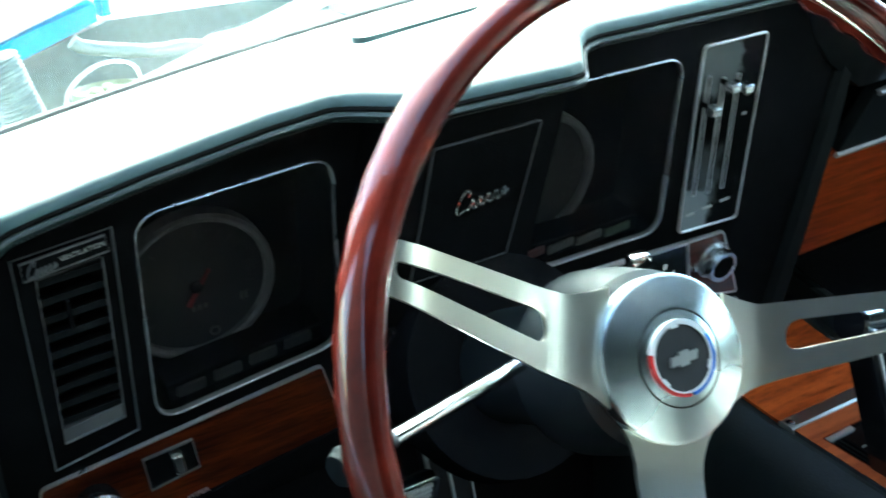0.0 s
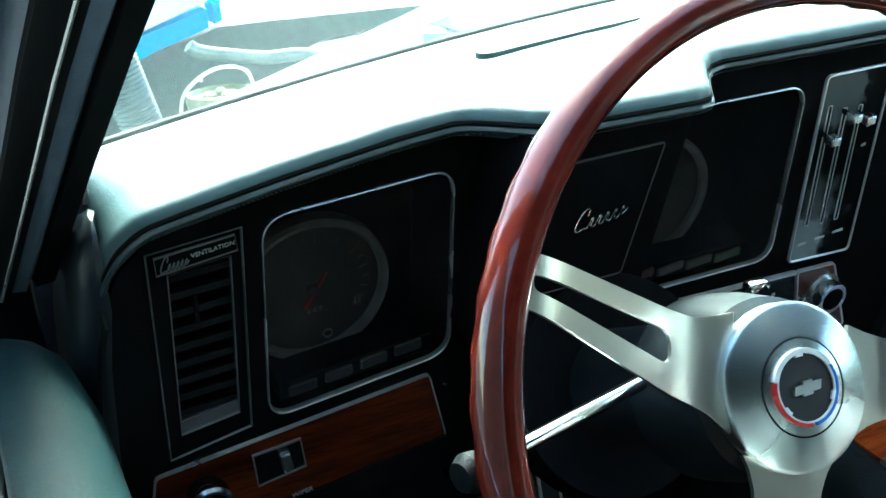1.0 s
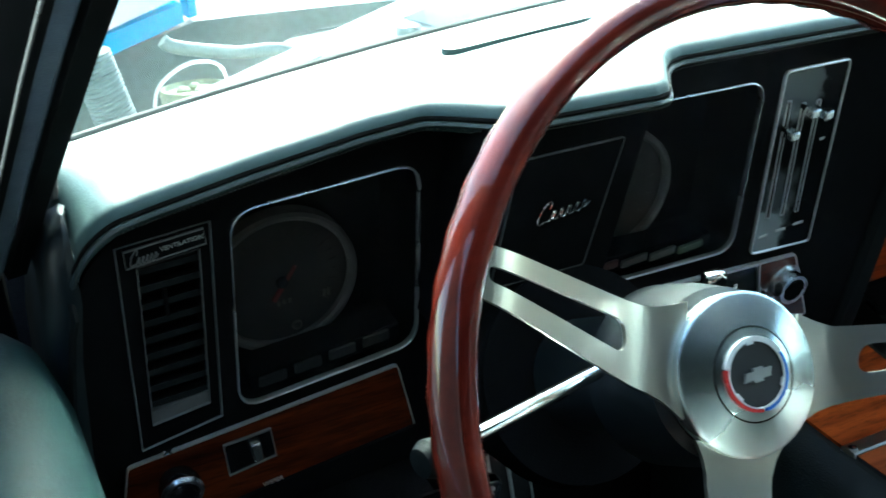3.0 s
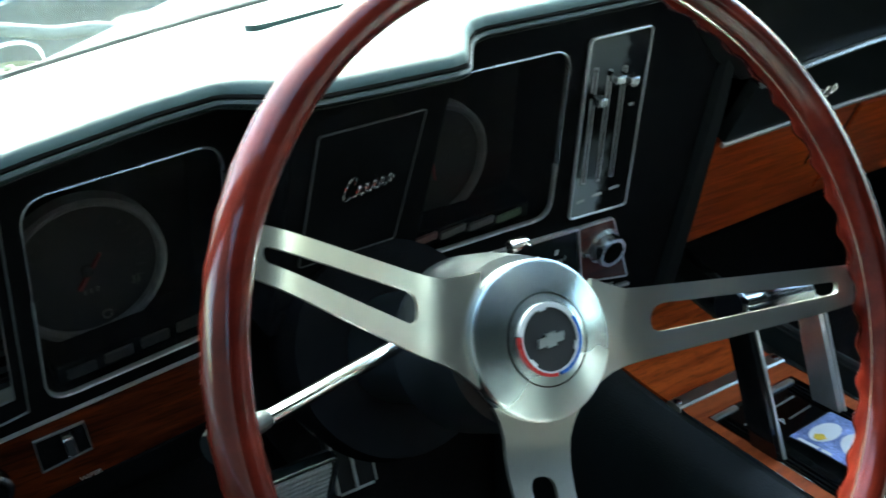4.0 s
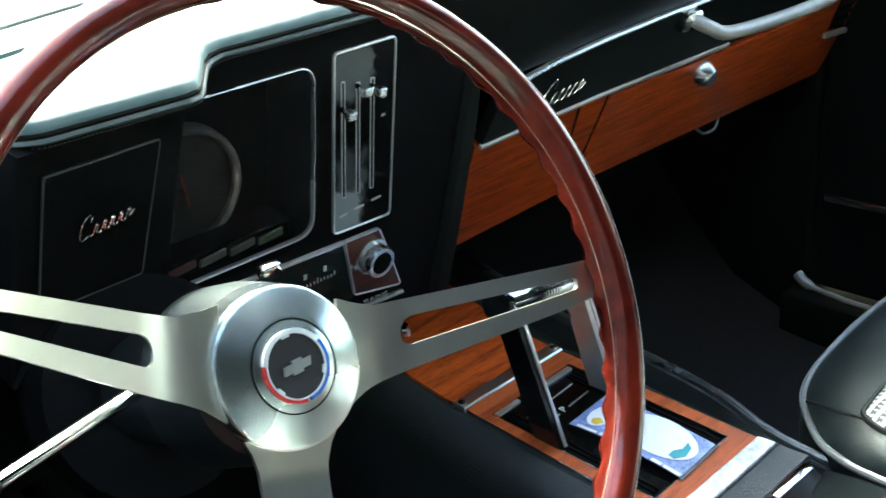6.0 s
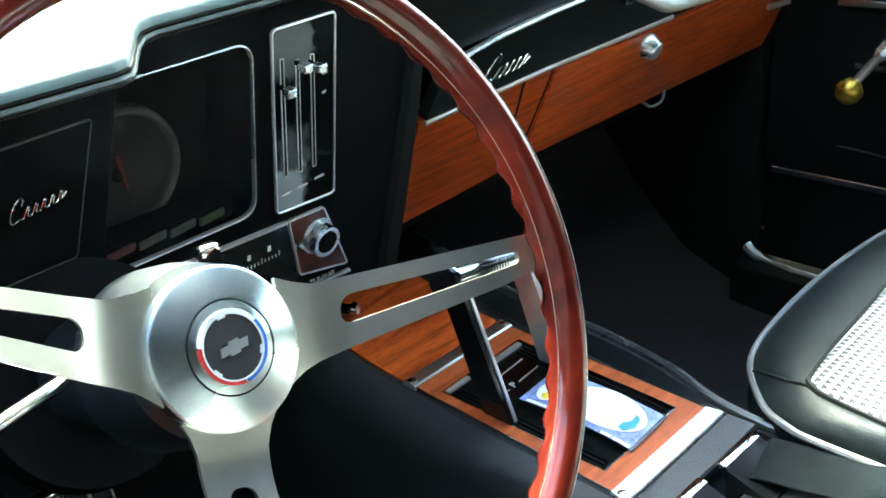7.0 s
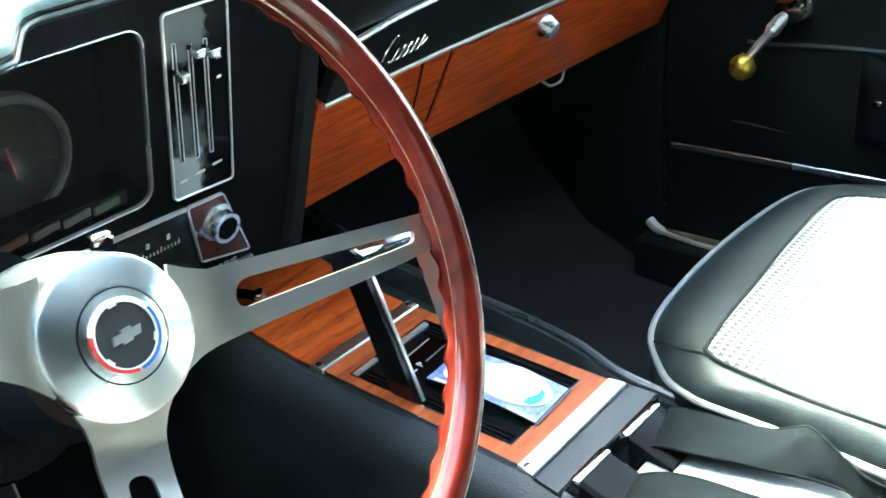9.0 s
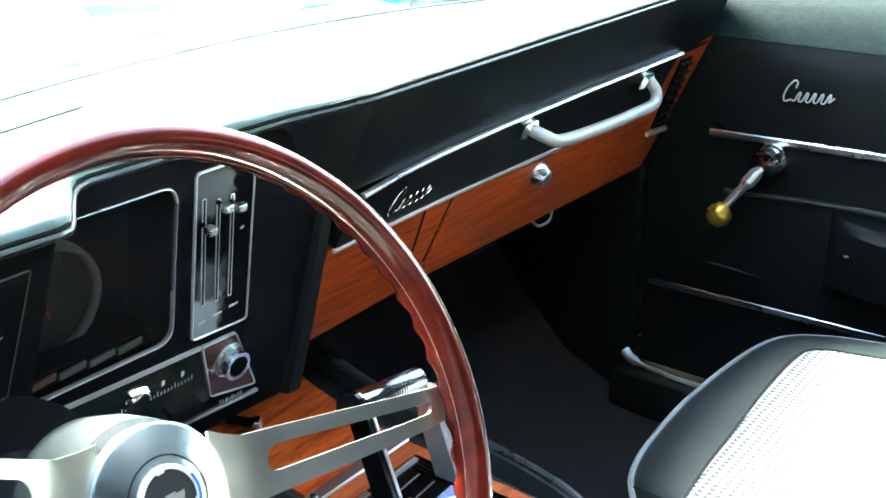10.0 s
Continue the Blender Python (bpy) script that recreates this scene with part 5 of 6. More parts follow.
part("rear_pad", bm, CONSOLE_VINYL, con)
part("gate", prism(bmesh.new(), [(0.3245, 0.0515), (0.4350, 0.0540), (0.4345, 0.2310), (0.3225, 0.2290)], -0.003, 0.0005, on_console), GATE, con, "glossy black shift gate plate")
part("gate_edge", ring(bmesh.new(), [(0.4350, 0.0540), (0.4345, 0.2310), (0.3225, 0.2290), (0.3245, 0.0515)], [(0.4338, 0.0552), (0.4333, 0.2298), (0.3237, 0.2278), (0.3257, 0.0527)], 0.0, 0.003, on_console), CHROME, con)
for x0, w in ((0.3275, 0.002), (0.332, 0.0025), (0.3375, 0.0015), (0.4175, 0.0015), (0.422, 0.0025), (0.427, 0.002)):
    part("gate_rib", prism(bmesh.new(), [(x0, 0.058), (x0 + w, 0.058), (x0 + w, 0.220), (x0, 0.220)], 0.0, 0.0022, on_console), PLASTIC, con)
for x0, x1 in ((0.3255, 0.3560), (0.3840, 0.4300)):
    part("gate_bar", prism(bmesh.new(), [(x0, 0.2230), (x1, 0.2240), (x1, 0.2290), (x0, 0.2275)], 0.0, 0.003, on_console), SILVER, con)
for x0, x1, y0, y1 in ((0.342, 0.366, 0.1830, 0.1850), (0.381, 0.412, 0.1865, 0.1890), (0.342, 0.412, 0.2030, 0.2080)):
    part("gate_mark", prism(bmesh.new(), [(x0, y0), (x1, y1), (x1, y1 + 0.0012), (x0, y0 + 0.0012)], 0.0, 0.0012, on_console), LEGEND, con)
part("gate_letter", lettering("P", 0.011, lambda x, z, d: on_console(0.3735 + x, 0.1875 + z, 0.001 + d), 0.0003), PAPER, con)
ash = part("ashtray_pull", tube(bmesh.new(), [on_console(0.334, 0.400, 0.006), on_console(0.3465, 0.373, 0.012)], 0.0050, n=12), PLASTIC, con)
part("pull_knob", lathe(bmesh.new(), on_console(0.3465, 0.373, 0.012), (0.42, -0.9, 0.1), [(0, 0.0065), (0.004, 0.0078), (0.008, 0.006), (0.009, 0)], 16), CHROME, con, "chrome pull knob")

sheet = thing("instruction_card", tuple(on_console(0.388, 0.115, 0.003)), "glossy white and blue printed card on the shift gate", "card")


def on_card(x, y, d):
    return on_console(0.386 + x - 0.02 * y, 0.110 + y + 0.06 * x, 0.003 + d + 0.004 * math.cos(25 * y))


bm = bmesh.new()
rows = [[on_card(x, -0.060 + 0.12 * i / 8, dd) for x, dd in ((-0.030, 0), (0.030, 0), (0.030, 0.0008), (-0.030, 0.0008))] for i in range(9)]
loft(bm, rows, closed=True)
part("card", bm, GLOSS, sheet, "dark-edged printed card")


def patch(name, pts, lift, mat):
    bm = bmesh.new()
    a = [bm.verts.new(on_card(x, y, lift)) for x, y in pts]
    b = [bm.verts.new(on_card(x, y, lift + 0.0004)) for x, y in pts]
    k = len(pts)
    for i in range(k):
        bm.faces.new((a[i], a[(i + 1) % k], b[(i + 1) % k], b[i]))
    bmesh.ops.triangulate(bm, faces=[bm.faces.new(a), bm.faces.new(b)])
    return part(name, bm, mat, sheet)


def oval(cx, cy, rx, ry, k=32):
    return [(cx + rx * math.cos(2 * math.pi * i / k), cy + ry * math.sin(2 * math.pi * i / k)) for i in range(k)]


bm = bmesh.new()
loft(bm, [[on_card(x, -0.057 + 0.115 * i / 8, dd) for x, dd in ((-0.0285, 0.0006), (0.0285, 0.0006), (0.0285, 0.0013), (-0.0285, 0.0013))] for i in range(9)], closed=True)
part("print_panel", bm, CARD_BLUE, sheet, "mottled blue print")
patch("print_oval", oval(0.003, -0.014, 0.0252, 0.039), 0.0018, PAPER)
patch("print_oval", oval(-0.003, 0.040, 0.0175, 0.0115, 24), 0.0018, PAPER)
patch("print_mark", [(-0.018, 0.036), (-0.011, 0.033), (-0.007, 0.039), (-0.012, 0.044), (-0.017, 0.042)], 0.0024, YELLOW)
patch("print_mark", [(-0.014, -0.042), (-0.004, -0.048), (0.008, -0.046), (0.012, -0.040), (0.002, -0.041), (-0.006, -0.036), (-0.013, -0.036)], 0.0024, TEAL)
for y0, y1 in ((-0.0565, -0.040), (-0.038, -0.028), (0.016, 0.026), (0.029, 0.050)):
    patch("print_bar", [(-0.0290, y0), (-0.0255, y0), (-0.0255, y1), (-0.0290, y1)], 0.0020, PAPER)

# ---- shifter ----
sh = thing("gear_shifter", tuple(on_console(0.372, 0.18, 0.0)), "chrome stirrup-shaped gear shifter with black side cheeks", "gear shifter")
L0, L1, RT0, RT1 = Vector((0.327, 0.164, -0.292)), Vector((0.298, 0.181, -0.152)), Vector((0.424, 0.180, -0.291)), Vector((0.403, 0.197, -0.178))
for a, b in ((L0, L1), (RT0, RT1)):
    bm = bmesh.new()
    rows = []
    for k in range(5):
        p = a.lerp(b, k / 4)
        w = 0.0145 - 0.002 * k / 4
        rows.append([p + Vector((-0.004, -w, 0)), p + Vector((0.004, -w, 0)), p + Vector((0.004, w, 0)), p + Vector((-0.004, w, 0))])
    loft(bm, rows, closed=True)
    leg = part("leg", bm, GLOSS if a is L0 else SILVER, sh, "black-faced shifter leg with chrome edge" if a is L0 else "brushed-metal shifter leg")
    bm = bmesh.new()
    rows = []
    for k in range(5):
        p = a.lerp(b, k / 4)
        w = 0.0145 - 0.002 * k / 4
        rows.append([p + Vector((0.0018, -w - 0.0015, 0)), p + Vector((0.005, -w - 0.0015, 0)), p + Vector((0.005, -w + 0.0005, 0)), p + Vector((0.0018, -w + 0.0005, 0))])
    loft(bm, rows, closed=True)
    part("leg_edge", bm, SILVER, leg)
g0, g1 = L1 + Vector((-0.006, 0.0, 0.004)), RT1 + Vector((0.004, 0, 0.002))
part("grip", tube(bmesh.new(), [g0, g0.lerp(g1, 0.04), g0.lerp(g1, 0.2), g0.lerp(g1, 0.34), g0.lerp(g1, 0.36), g0.lerp(g1, 0.95), g1], [0.009, 0.0125, 0.0125, 0.0125, 0.012, 0.011, 0.008], n=18), CHROME, sh, "chrome shifter grip")
for i in range(14):
    c = g0.lerp(g1, 0.40 + 0.038 * i)
    part("grip_ring", lathe(bmesh.new(), c, g1 - g0, [(-0.0012, 0.0108), (0, 0.0120), (0.0012, 0.0108)], 18), SATIN, sh)
bm = lathe(bmesh.new(), g0 - (g1 - g0).normalized() * 0.005, g1 - g0, [(0, 0.0), (0, 0.0135), (0.003, 0.0148), (0.006, 0.0135)], 20)
part("grip_end", bm, GLOSS, sh)

# ---- seat belt buckles and webbing ----
for x, y, z, w in ((0.3975, -0.027, -0.283, 0.027), (0.328, -0.022, -0.287, 0.024)):
    bk = thing("belt_buckle", (x, y - 0.02, z - 0.03), "black seat-belt buckle with chrome face", "seat belt", "buckles beside the seat")
    bm = bmesh.new()
    loft(bm, [[Vector((x + a * w, y - 0.004 - t, z + b - 0.35 * t)) for a, b in ((-1, -0.03), (-1, -0.002), (-0.85, 0.001), (0.85, 0.001), (1, -0.002), (1, -0.03))] for t in (0.0, 0.02, 0.04)], closed=True)
    part("casing", bm, BUCKLE, bk)
    bm = box(bmesh.new(), x - w, x + w, y - 0.005, y + 0.005, z - 0.012, z + 0.002, 0.0025)
    part("face", bm, CHROME, bk, "chrome buckle face")


def strap(near, far, label, wave):
    """A woven strap between its two edges, with a slack crease along the middle and thicker edges."""
    st = thing("seat_belt", tuple(near[0]), label, "seat belt", "belts beside the seat")
    bm = bmesh.new()
    rows, lines = [], ([], [])
    lift = Vector((0, 0, 0.0016))
    for i, (a, b) in enumerate(zip(near, far)):
        q = wave * math.sin(i * 0.5)
        ring_ = [a.lerp(b, k / 6) + Vector((0, 0, 0.0012 * math.sin(math.pi * k / 6) + q * math.sin(2 * math.pi * k / 6))) for k in range(7)]
        rows.append(ring_ + [p + lift for p in reversed(ring_)])
        lines[0].append(a + lift * 0.5 + (b - a) * 0.015)
        lines[1].append(b + lift * 0.5 - (b - a) * 0.015)
    loft(bm, rows, closed=True)
    part("webbing", bm, WEBBING, st)
    for line in lines:
        part("selvedge", tube(bmesh.new(), line, 0.0013, n=6), WEBBING, st)


far = curve_pts([(0.418, -0.030, -0.312), (0.428, -0.036, -0.289), (0.433, -0.058, -0.286), (0.435, -0.087, -0.285), (0.437, -0.119, -0.282), (0.434, -0.138, -0.271), (0.434, -0.152, -0.2645), (0.424, -0.169, -0.2635), (0.411, -0.190, -0.266), (0.404, -0.22, -0.272), (0.412, -0.30, -0.278)], 6)
near = curve_pts([(0.366, -0.040, -0.316), (0.373, -0.046, -0.292), (0.379, -0.058, -0.289), (0.384, -0.085, -0.288), (0.391, -0.113, -0.288), (0.397, -0.137, -0.289), (0.403, -0.156, -0.290), (0.406, -0.174, -0.290), (0.405, -0.193, -0.289), (0.398, -0.22, -0.290), (0.395, -0.30, -0.291)], 6)
strap(near, far, "black woven seat-belt webbing with a fold against the seat's edge", 0.0012)
mid_line = curve_pts([(0.324, -0.040, -0.315), (0.327, -0.052, -0.301), (0.332, -0.078, -0.289), (0.338, -0.110, -0.287), (0.346, -0.150, -0.291), (0.358, -0.21, -0.293), (0.372, -0.28, -0.292), (0.39, -0.36, -0.290)], 6)
half = Vector((0.97, 0.22, -0.02)).normalized() * 0.022
strap([p - half for p in mid_line], [p + half for p in mid_line], "black woven seat-belt webbing lying over the storage lid", 0.0008)
cb = thing("storage_box", (0.34, -0.30, -0.34), "pale grey vinyl storage lid behind the shift gate", "storage box")
part("lid", box(bmesh.new(), 0.300, 0.428, -0.55, -0.070, -0.345, -0.297, 0.006), GREYVINYL, cb)
part("front_lip", box(bmesh.new(), 0.302, 0.394, -0.0685, -0.046, -0.345, -0.300, 0.003), GREYVINYL, cb)

# ---- passenger seat ----
seat = thing("bucket_seat", (0.70, -0.25, FLOOR), "black vinyl bucket seat with white houndstooth cloth centre", "car seat", "front seats")


def ring_pts(pts, n=5):
    """A smooth closed outline through the given points."""
    P = [Vector(p) for p in pts]
    out = []
    for i in range(len(P)):
        p0, p1, p2, p3 = P[i - 1], P[i], P[(i + 1) % len(P)], P[(i + 2) % len(P)]
        for k in range(n):
            t = k / n
            out.append(0.5 * (2 * p1 + (p2 - p0) * t + (2 * p0 - 5 * p1 + 4 * p2 - p3) * t * t + (3 * p1 - p0 - 3 * p2 + p3) * t ** 3))
    return out


EDGE = ring_pts([(0.880, 0.050), (0.74, 0.062), (0.62, 0.056), (0.548, 0.042), (0.503, 0.014), (0.456, -0.035), (0.444, -0.12), (0.437, -0.50), (0.70, -0.54), (0.985, -0.50), (0.985, -0.20), (0.970, -0.06), (0.938, 0.018)])
INSERT = ring_pts([(0.822, -0.018), (0.73, -0.018), (0.62, -0.026), (0.515, -0.034), (0.482, -0.046), (0.468, -0.100), (0.458, -0.20), (0.455, -0.48), (0.70, -0.50), (0.93, -0.48), (0.89, -0.20), (0.862, -0.08), (0.850, -0.036)])


def rise(y):
    return -0.012 * min(0.0, y)


def seat_row(t, z):
    return [Vector((*(e.lerp(i, t)), z + rise(e.lerp(i, t).y) + 0.012 * (1 - max(0.0, t)) * max(0.0, min(1.0, (0.50 - e.x) / 0.05)))) for e, i in zip(EDGE, INSERT)]


bm = bmesh.new()
rows = [[Vector((max(p.x, 0.484), p.y - 0.02, FLOOR + 0.05)) for p in EDGE], [Vector((max(p.x, 0.484), p.y - 0.006, -0.40)) for p in EDGE]]
rows += [seat_row(t, z) for t, z in ((-0.06, -0.335), (-0.05, -0.310), (0.0, -0.298), (0.12, -0.288), (0.3, -0.279), (0.55, -0.270), (0.8, -0.2645), (0.97, -0.2635), (1.04, -0.270))]
loft(bm, rows, closed=True)
part("cushion", bm, SEAT_VINYL, seat, "black vinyl cushion bolster")
part("piping", tube(bmesh.new(), seat_row(-0.035, -0.2985), 0.0034, n=8, closed=True), PIPING, seat)
part("seam", tube(bmesh.new(), [p + Vector((0, 0, -0.0006)) for p in curve_pts([seat_row(0.0, -0.298)[17], seat_row(0.12, -0.288)[18], seat_row(0.3, -0.279)[19], seat_row(0.55, -0.270)[20], seat_row(0.8, -0.2645)[20], seat_row(0.97, -0.2635)[20]], 4)], 0.0016, n=6), VINYL, seat)
bm = bmesh.new()
mid = Vector((0.67, -0.25))
rows = []
for t, z in ((0.0, -0.2680), (0.005, -0.2615), (0.03, -0.2590), (0.2, -0.2555), (0.5, -0.2535), (0.9, -0.2530)):
    rows.append([Vector((*p.lerp(mid, t), z + rise(p.lerp(mid, t).y))) for p in INSERT])
loft(bm, rows, closed=True)
part("cloth_insert", bm, CLOTH, seat, "white and black houndstooth cloth")
part("insert_piping", tube(bmesh.new(), seat_row(1.0, -0.2625), 0.0028, n=6, closed=True), VINYL, seat)
bm = bmesh.new()
rows = []
for k in range(8):
    t = k / 7
    y, z, w = -0.50 - 0.20 * t, -0.30 + 0.52 * t, 0.25 - 0.05 * t ** 3
    rows.append([Vector((0.70 + a * w, y + b * 0.055, z)) for a, b in ((-1, 0.2), (-0.9, 1), (-0.6, 1.1), (0.6, 1.1), (0.9, 1), (1, 0.2), (0.9, -0.8), (-0.9, -0.8))])
loft(bm, rows, closed=True)
part("backrest", bm, SEAT_VINYL, seat)
bm = bmesh.new()
rows = []
for k in range(7):
    t = 0.08 + 0.80 * k / 6
    y, z, w = -0.50 - 0.20 * t, -0.30 + 0.52 * t, 0.16 - 0.02 * t
    rows.append([Vector((0.70 + a * w, y + b, z)) for a, b in ((-1, 0.050), (-0.9, 0.0665), (0.9, 0.0665), (1, 0.050))])
loft(bm, rows, closed=True)
part("back_insert", bm, CLOTH, seat, "white and black houndstooth cloth")

# unseen driver's seat, added to bounce light, set back out of the camera's view
copy_thing(seat, Matrix.Translation((-0.038, -0.38, FLOOR + Z0)))

# ---- passenger door ----
door = thing("door_1", (1.16, -0.2, -0.5), "black vinyl passenger door with bright strips and window crank", "car door", kind="structure")
bm = bmesh.new()
rows = []
for y in (0.345, 0.335, 0.20, 0.0, -0.3, -0.8):
    e = 0.012 if y > 0.34 else 0.0
    prof = [(-0.065, 0.088), (-0.055, 0.082), (-0.036, 0.064), (-0.018, 0.038), (-0.004, 0.010), (0.004, -0.02), (0.0, -0.118), (0.0, -0.19), (0.006, -0.21), (0.004, -0.30), (0.010, -0.33), (0.002, -0.372), (0.0, -0.47), (0.006, -0.505)]
    rows.append([Vector((1.13 - d + e, y, z)) for d, z in prof] + [Vector((1.215, y, -0.505)), Vector((1.215, y, 0.080))])
loft(bm, rows, closed=True)
part("panel", bm, DOOR_VINYL, door)
bm = bmesh.new()
top = [(-0.066, 0.0885), (-0.055, 0.0825), (-0.036, 0.0645), (-0.018, 0.0385), (-0.009, 0.021)]
loft(bm, [[Vector((1.13 - d - 0.0018, y, z + 0.001)) for d, z in top] + [Vector((1.13 - d + 0.004, y, z)) for d, z in reversed(top)] for y in (0.334, 0.20, 0.0, -0.3, -0.79)], closed=True)
part("lit_sill", bm, SILL_LIT, door, "top of the door, lighter for the light on it")
for y0, y1, z, k in ((0.2445, -0.7, -0.1130, 0.017), (0.325, -0.7, -0.3660, 0.014)):
    bm = prism(bmesh.new(), [(y0, z - 0.0055), (y1, z - 0.0055 + k), (y1, z + 0.0055 + k), (y0, z + 0.0055)], 0.0, 0.006, on_door, edge=0.002)
    part("bright_strip", bm, SATIN, door, "bright metal strip")
part("script_badge", script_badge(lambda x, z, d: on_door(0.110 - x, z - 0.0400 + 0.05 * x, d + 0.004), 0.068, 0.026), SILVER, door, "chrome script badge")
part("screw", lathe(bmesh.new(), (1.129, 0.335, -0.462), (-1, 0, 0), [(0, 0.005), (0.002, 0.005), (0.003, 0.002)], 12), CHROME, door)
bm = bmesh.new()
rows = []
for y, w, h in ((0.055, 0.015, 0.06), (0.03, 0.040, 0.052), (-0.02, 0.055, 0.05), (-0.30, 0.06, 0.05)):
    zc = -0.248
    rows.append([Vector((1.13, y, zc + h)), Vector((1.13 - w * 0.7, y, zc + h)), Vector((1.13 - w, y, zc + h - 0.012)), Vector((1.13 - w, y, zc - h + 0.012)), Vector((1.13 - w * 0.7, y, zc - h)), Vector((1.13, y, zc - h))])
loft(bm, rows, closed=True)
arm = part("armrest", bm, DOOR_VINYL, door, "black armrest")
# ridges paler than the door: their highlights are put into the colour
for y1, z1, z2 in ((0.215, -0.196, -0.186), (0.24, -0.312, -0.318)):
    part("panel_ridge", tube(bmesh.new(), curve_pts([(1.129, y1, z1), (1.127, y1 - 0.03, z1), (1.127, 0.02, z2), (1.127, -0.6, z2)], 4), 0.004, n=8), CONSOLE_VINYL, door)
part("armrest_button", box(bmesh.new(), 1.083, 1.093, 0.016, 0.027, -0.245, -0.236, 0.002), CHROME, arm)
cr = part("window_crank", lathe(bmesh.new(), (1.13, 0.149, -0.137), (-1, 0, 0), [(0, 0.023), (0.006, 0.0245), (0.014, 0.022), (0.022, 0.016), (0.032, 0.020), (0.038, 0.018), (0.040, 0.0)], 32), CHROME, door, "chrome window crank with brass knob")
c0, c1 = Vector((1.102, 0.153, -0.141)), Vector((1.074, 0.190, -0.199))
part("crank_arm", tube(bmesh.new(), [c0, c0.lerp(c1, 0.28), c0.lerp(c1, 0.40), c0.lerp(c1, 0.50), c1], [0.013, 0.012, 0.013, 0.008, 0.0065], n=12, flat=0.8), BEZEL, cr)
part("crank_knob", lathe(bmesh.new(), c1 + Vector((0.008, 0.001, -0.006)), (-0.9, 0.25, -0.3), [(0, 0.004), (0.003, 0.010), (0.009, 0.0165), (0.018, 0.0185), (0.026, 0.016), (0.032, 0.009), (0.034, 0.0)], 24), BRASS, cr, "round brass-coloured knob")

bm = box(bmesh.new(), 1.125, 1.19, 0.348, 0.80, FLOOR, 0.09, 0.004)
solo("kick_panel", box(bmesh.new(), -0.44, -0.324, 0.36, 0.80, FLOOR, 0.035, 0.006), PLASTIC, "black moulded kick panel below the dash", "kick panel", kind="structure")
solo("kick_panel", bm, VINYL, "black moulded kick panel below the dash", "kick panel", kind="structure")
bm = box(bmesh.new(), 1.075, 1.19, -0.9, 0.36, FLOOR, -0.512, 0.006)
solo("door_sill", bm, VINYL, "black door sill beside the carpet", "door sill", kind="structure")
bm = bmesh.new()
tube(bm, curve_pts([(1.112, 0.352, -0.492), (1.106, 0.33, -0.502), (1.102, 0.28, -0.506), (1.10, 0.19, -0.507), (1.10, -0.5, -0.507)], 4), [0.008] * 5 + [0.004] * 12, n=8)
solo("trim", bm, SILVER, "bright sill trim along the door opening", "sill trim", kind="structure")
bm = box(bmesh.new(), 0.93, 0.99, 0.60, 0.66, -0.30, -0.26, 0.008)
solo("heater_outlet", bm, GLOSS, "black air duct below the dash on the firewall", "air duct")

# ---- driver's door ----
dd = thing("door_2", (-0.36, -0.1, -0.4), "black vinyl driver's door with chrome window sill", "car door", kind="structure")
bm = bmesh.new()
rows = []
for y, drop, back in ((0.345, 0.055, 0.02), (0.340, 0.040, 0.016), (0.332, 0.028, 0.012), (0.32, 0.018, 0.009), (0.30, 0.009, 0.005), (0.27, 0.003, 0.002), (0.24, 0.0, 0.0), (0.10, 0.0, 0.0), (-0.15, 0.0, 0.004), (-0.30, 0.0, 0.02), (-0.9, 0.0, 0.03)):
    prof = [(-0.300, -0.50), (-0.302, -0.16), (-0.304, -0.07), (-0.308, -0.035), (-0.316, -0.014), (-0.328, -0.003), (-0.342, 0.002), (-0.40, 0.002), (-0.43, -0.02), (-0.43, -0.5)]
    rows.append([Vector((x - back, y, z - (drop if z > -0.15 else 0))) for x, z in prof])
loft(bm, rows, closed=True)
part("panel", bm, DOOR_VINYL, dd)
bm = bmesh.new()
top = [(-0.3065, -0.040), (-0.315, -0.0142), (-0.328, -0.002), (-0.342, 0.0035), (-0.358, 0.0035)]
loft(bm, [[Vector((x - b, y, z - k + 0.0008)) for x, z in top] + [Vector((x - b, y, z - k - 0.006)) for x, z in reversed(top)] for y, k, b in ((0.332, 0.028, 0.012), (0.32, 0.018, 0.009), (0.30, 0.009, 0.005), (0.27, 0.003, 0.002), (0.24, 0.0, 0.0), (0.10, 0.0, 0.0), (-0.15, 0.0, 0.004), (-0.30, 0.0, 0.02), (-0.85, 0.0, 0.03))], closed=True)
part("lit_sill", bm, SILL_LIT, dd, "top of the door, lighter for the light on it")
part("window_sill", tube(bmesh.new(), [Vector((-0.363, y, 0.003)) for y in (-0.9, -0.3, 0.0, 0.17, 0.20)], [0.009, 0.009, 0.009, 0.008, 0.003], n=14), CHROME, dd, "chrome strip along the window sill")

# ---- under the open bonnet, seen through the windscreen ----
bm = bmesh.new()
rows = []
for i in range(13):
    x = -0.285 + 1.37 * i / 12
    b, z = screen_base(x) + 0.004, screen_z(x)
    rows.append([Vector((x, b, z - 0.022)), Vector((x, b + 0.004, z - 0.012)), Vector((x, b + 0.05, z - 0.020)), Vector((x, b + 0.11, z - 0.045)), Vector((x, b + 0.13, z - 0.10)), Vector((x, 0.79, -0.08)), Vector((x, 0.79, -0.10)), Vector((x, b, z - 0.12))])
loft(bm, rows, closed=True)
solo("cowl", bm, WHITE, "white painted cowl below the windscreen", "cowl", kind="structure")
bm = box(bmesh.new(), -0.45, 1.25, 0.80, 2.3, -0.55, -0.45)
solo("engine_bay", bm, ENGINE, "grey engine bay tray", "engine bay", kind="structure", flat=True)
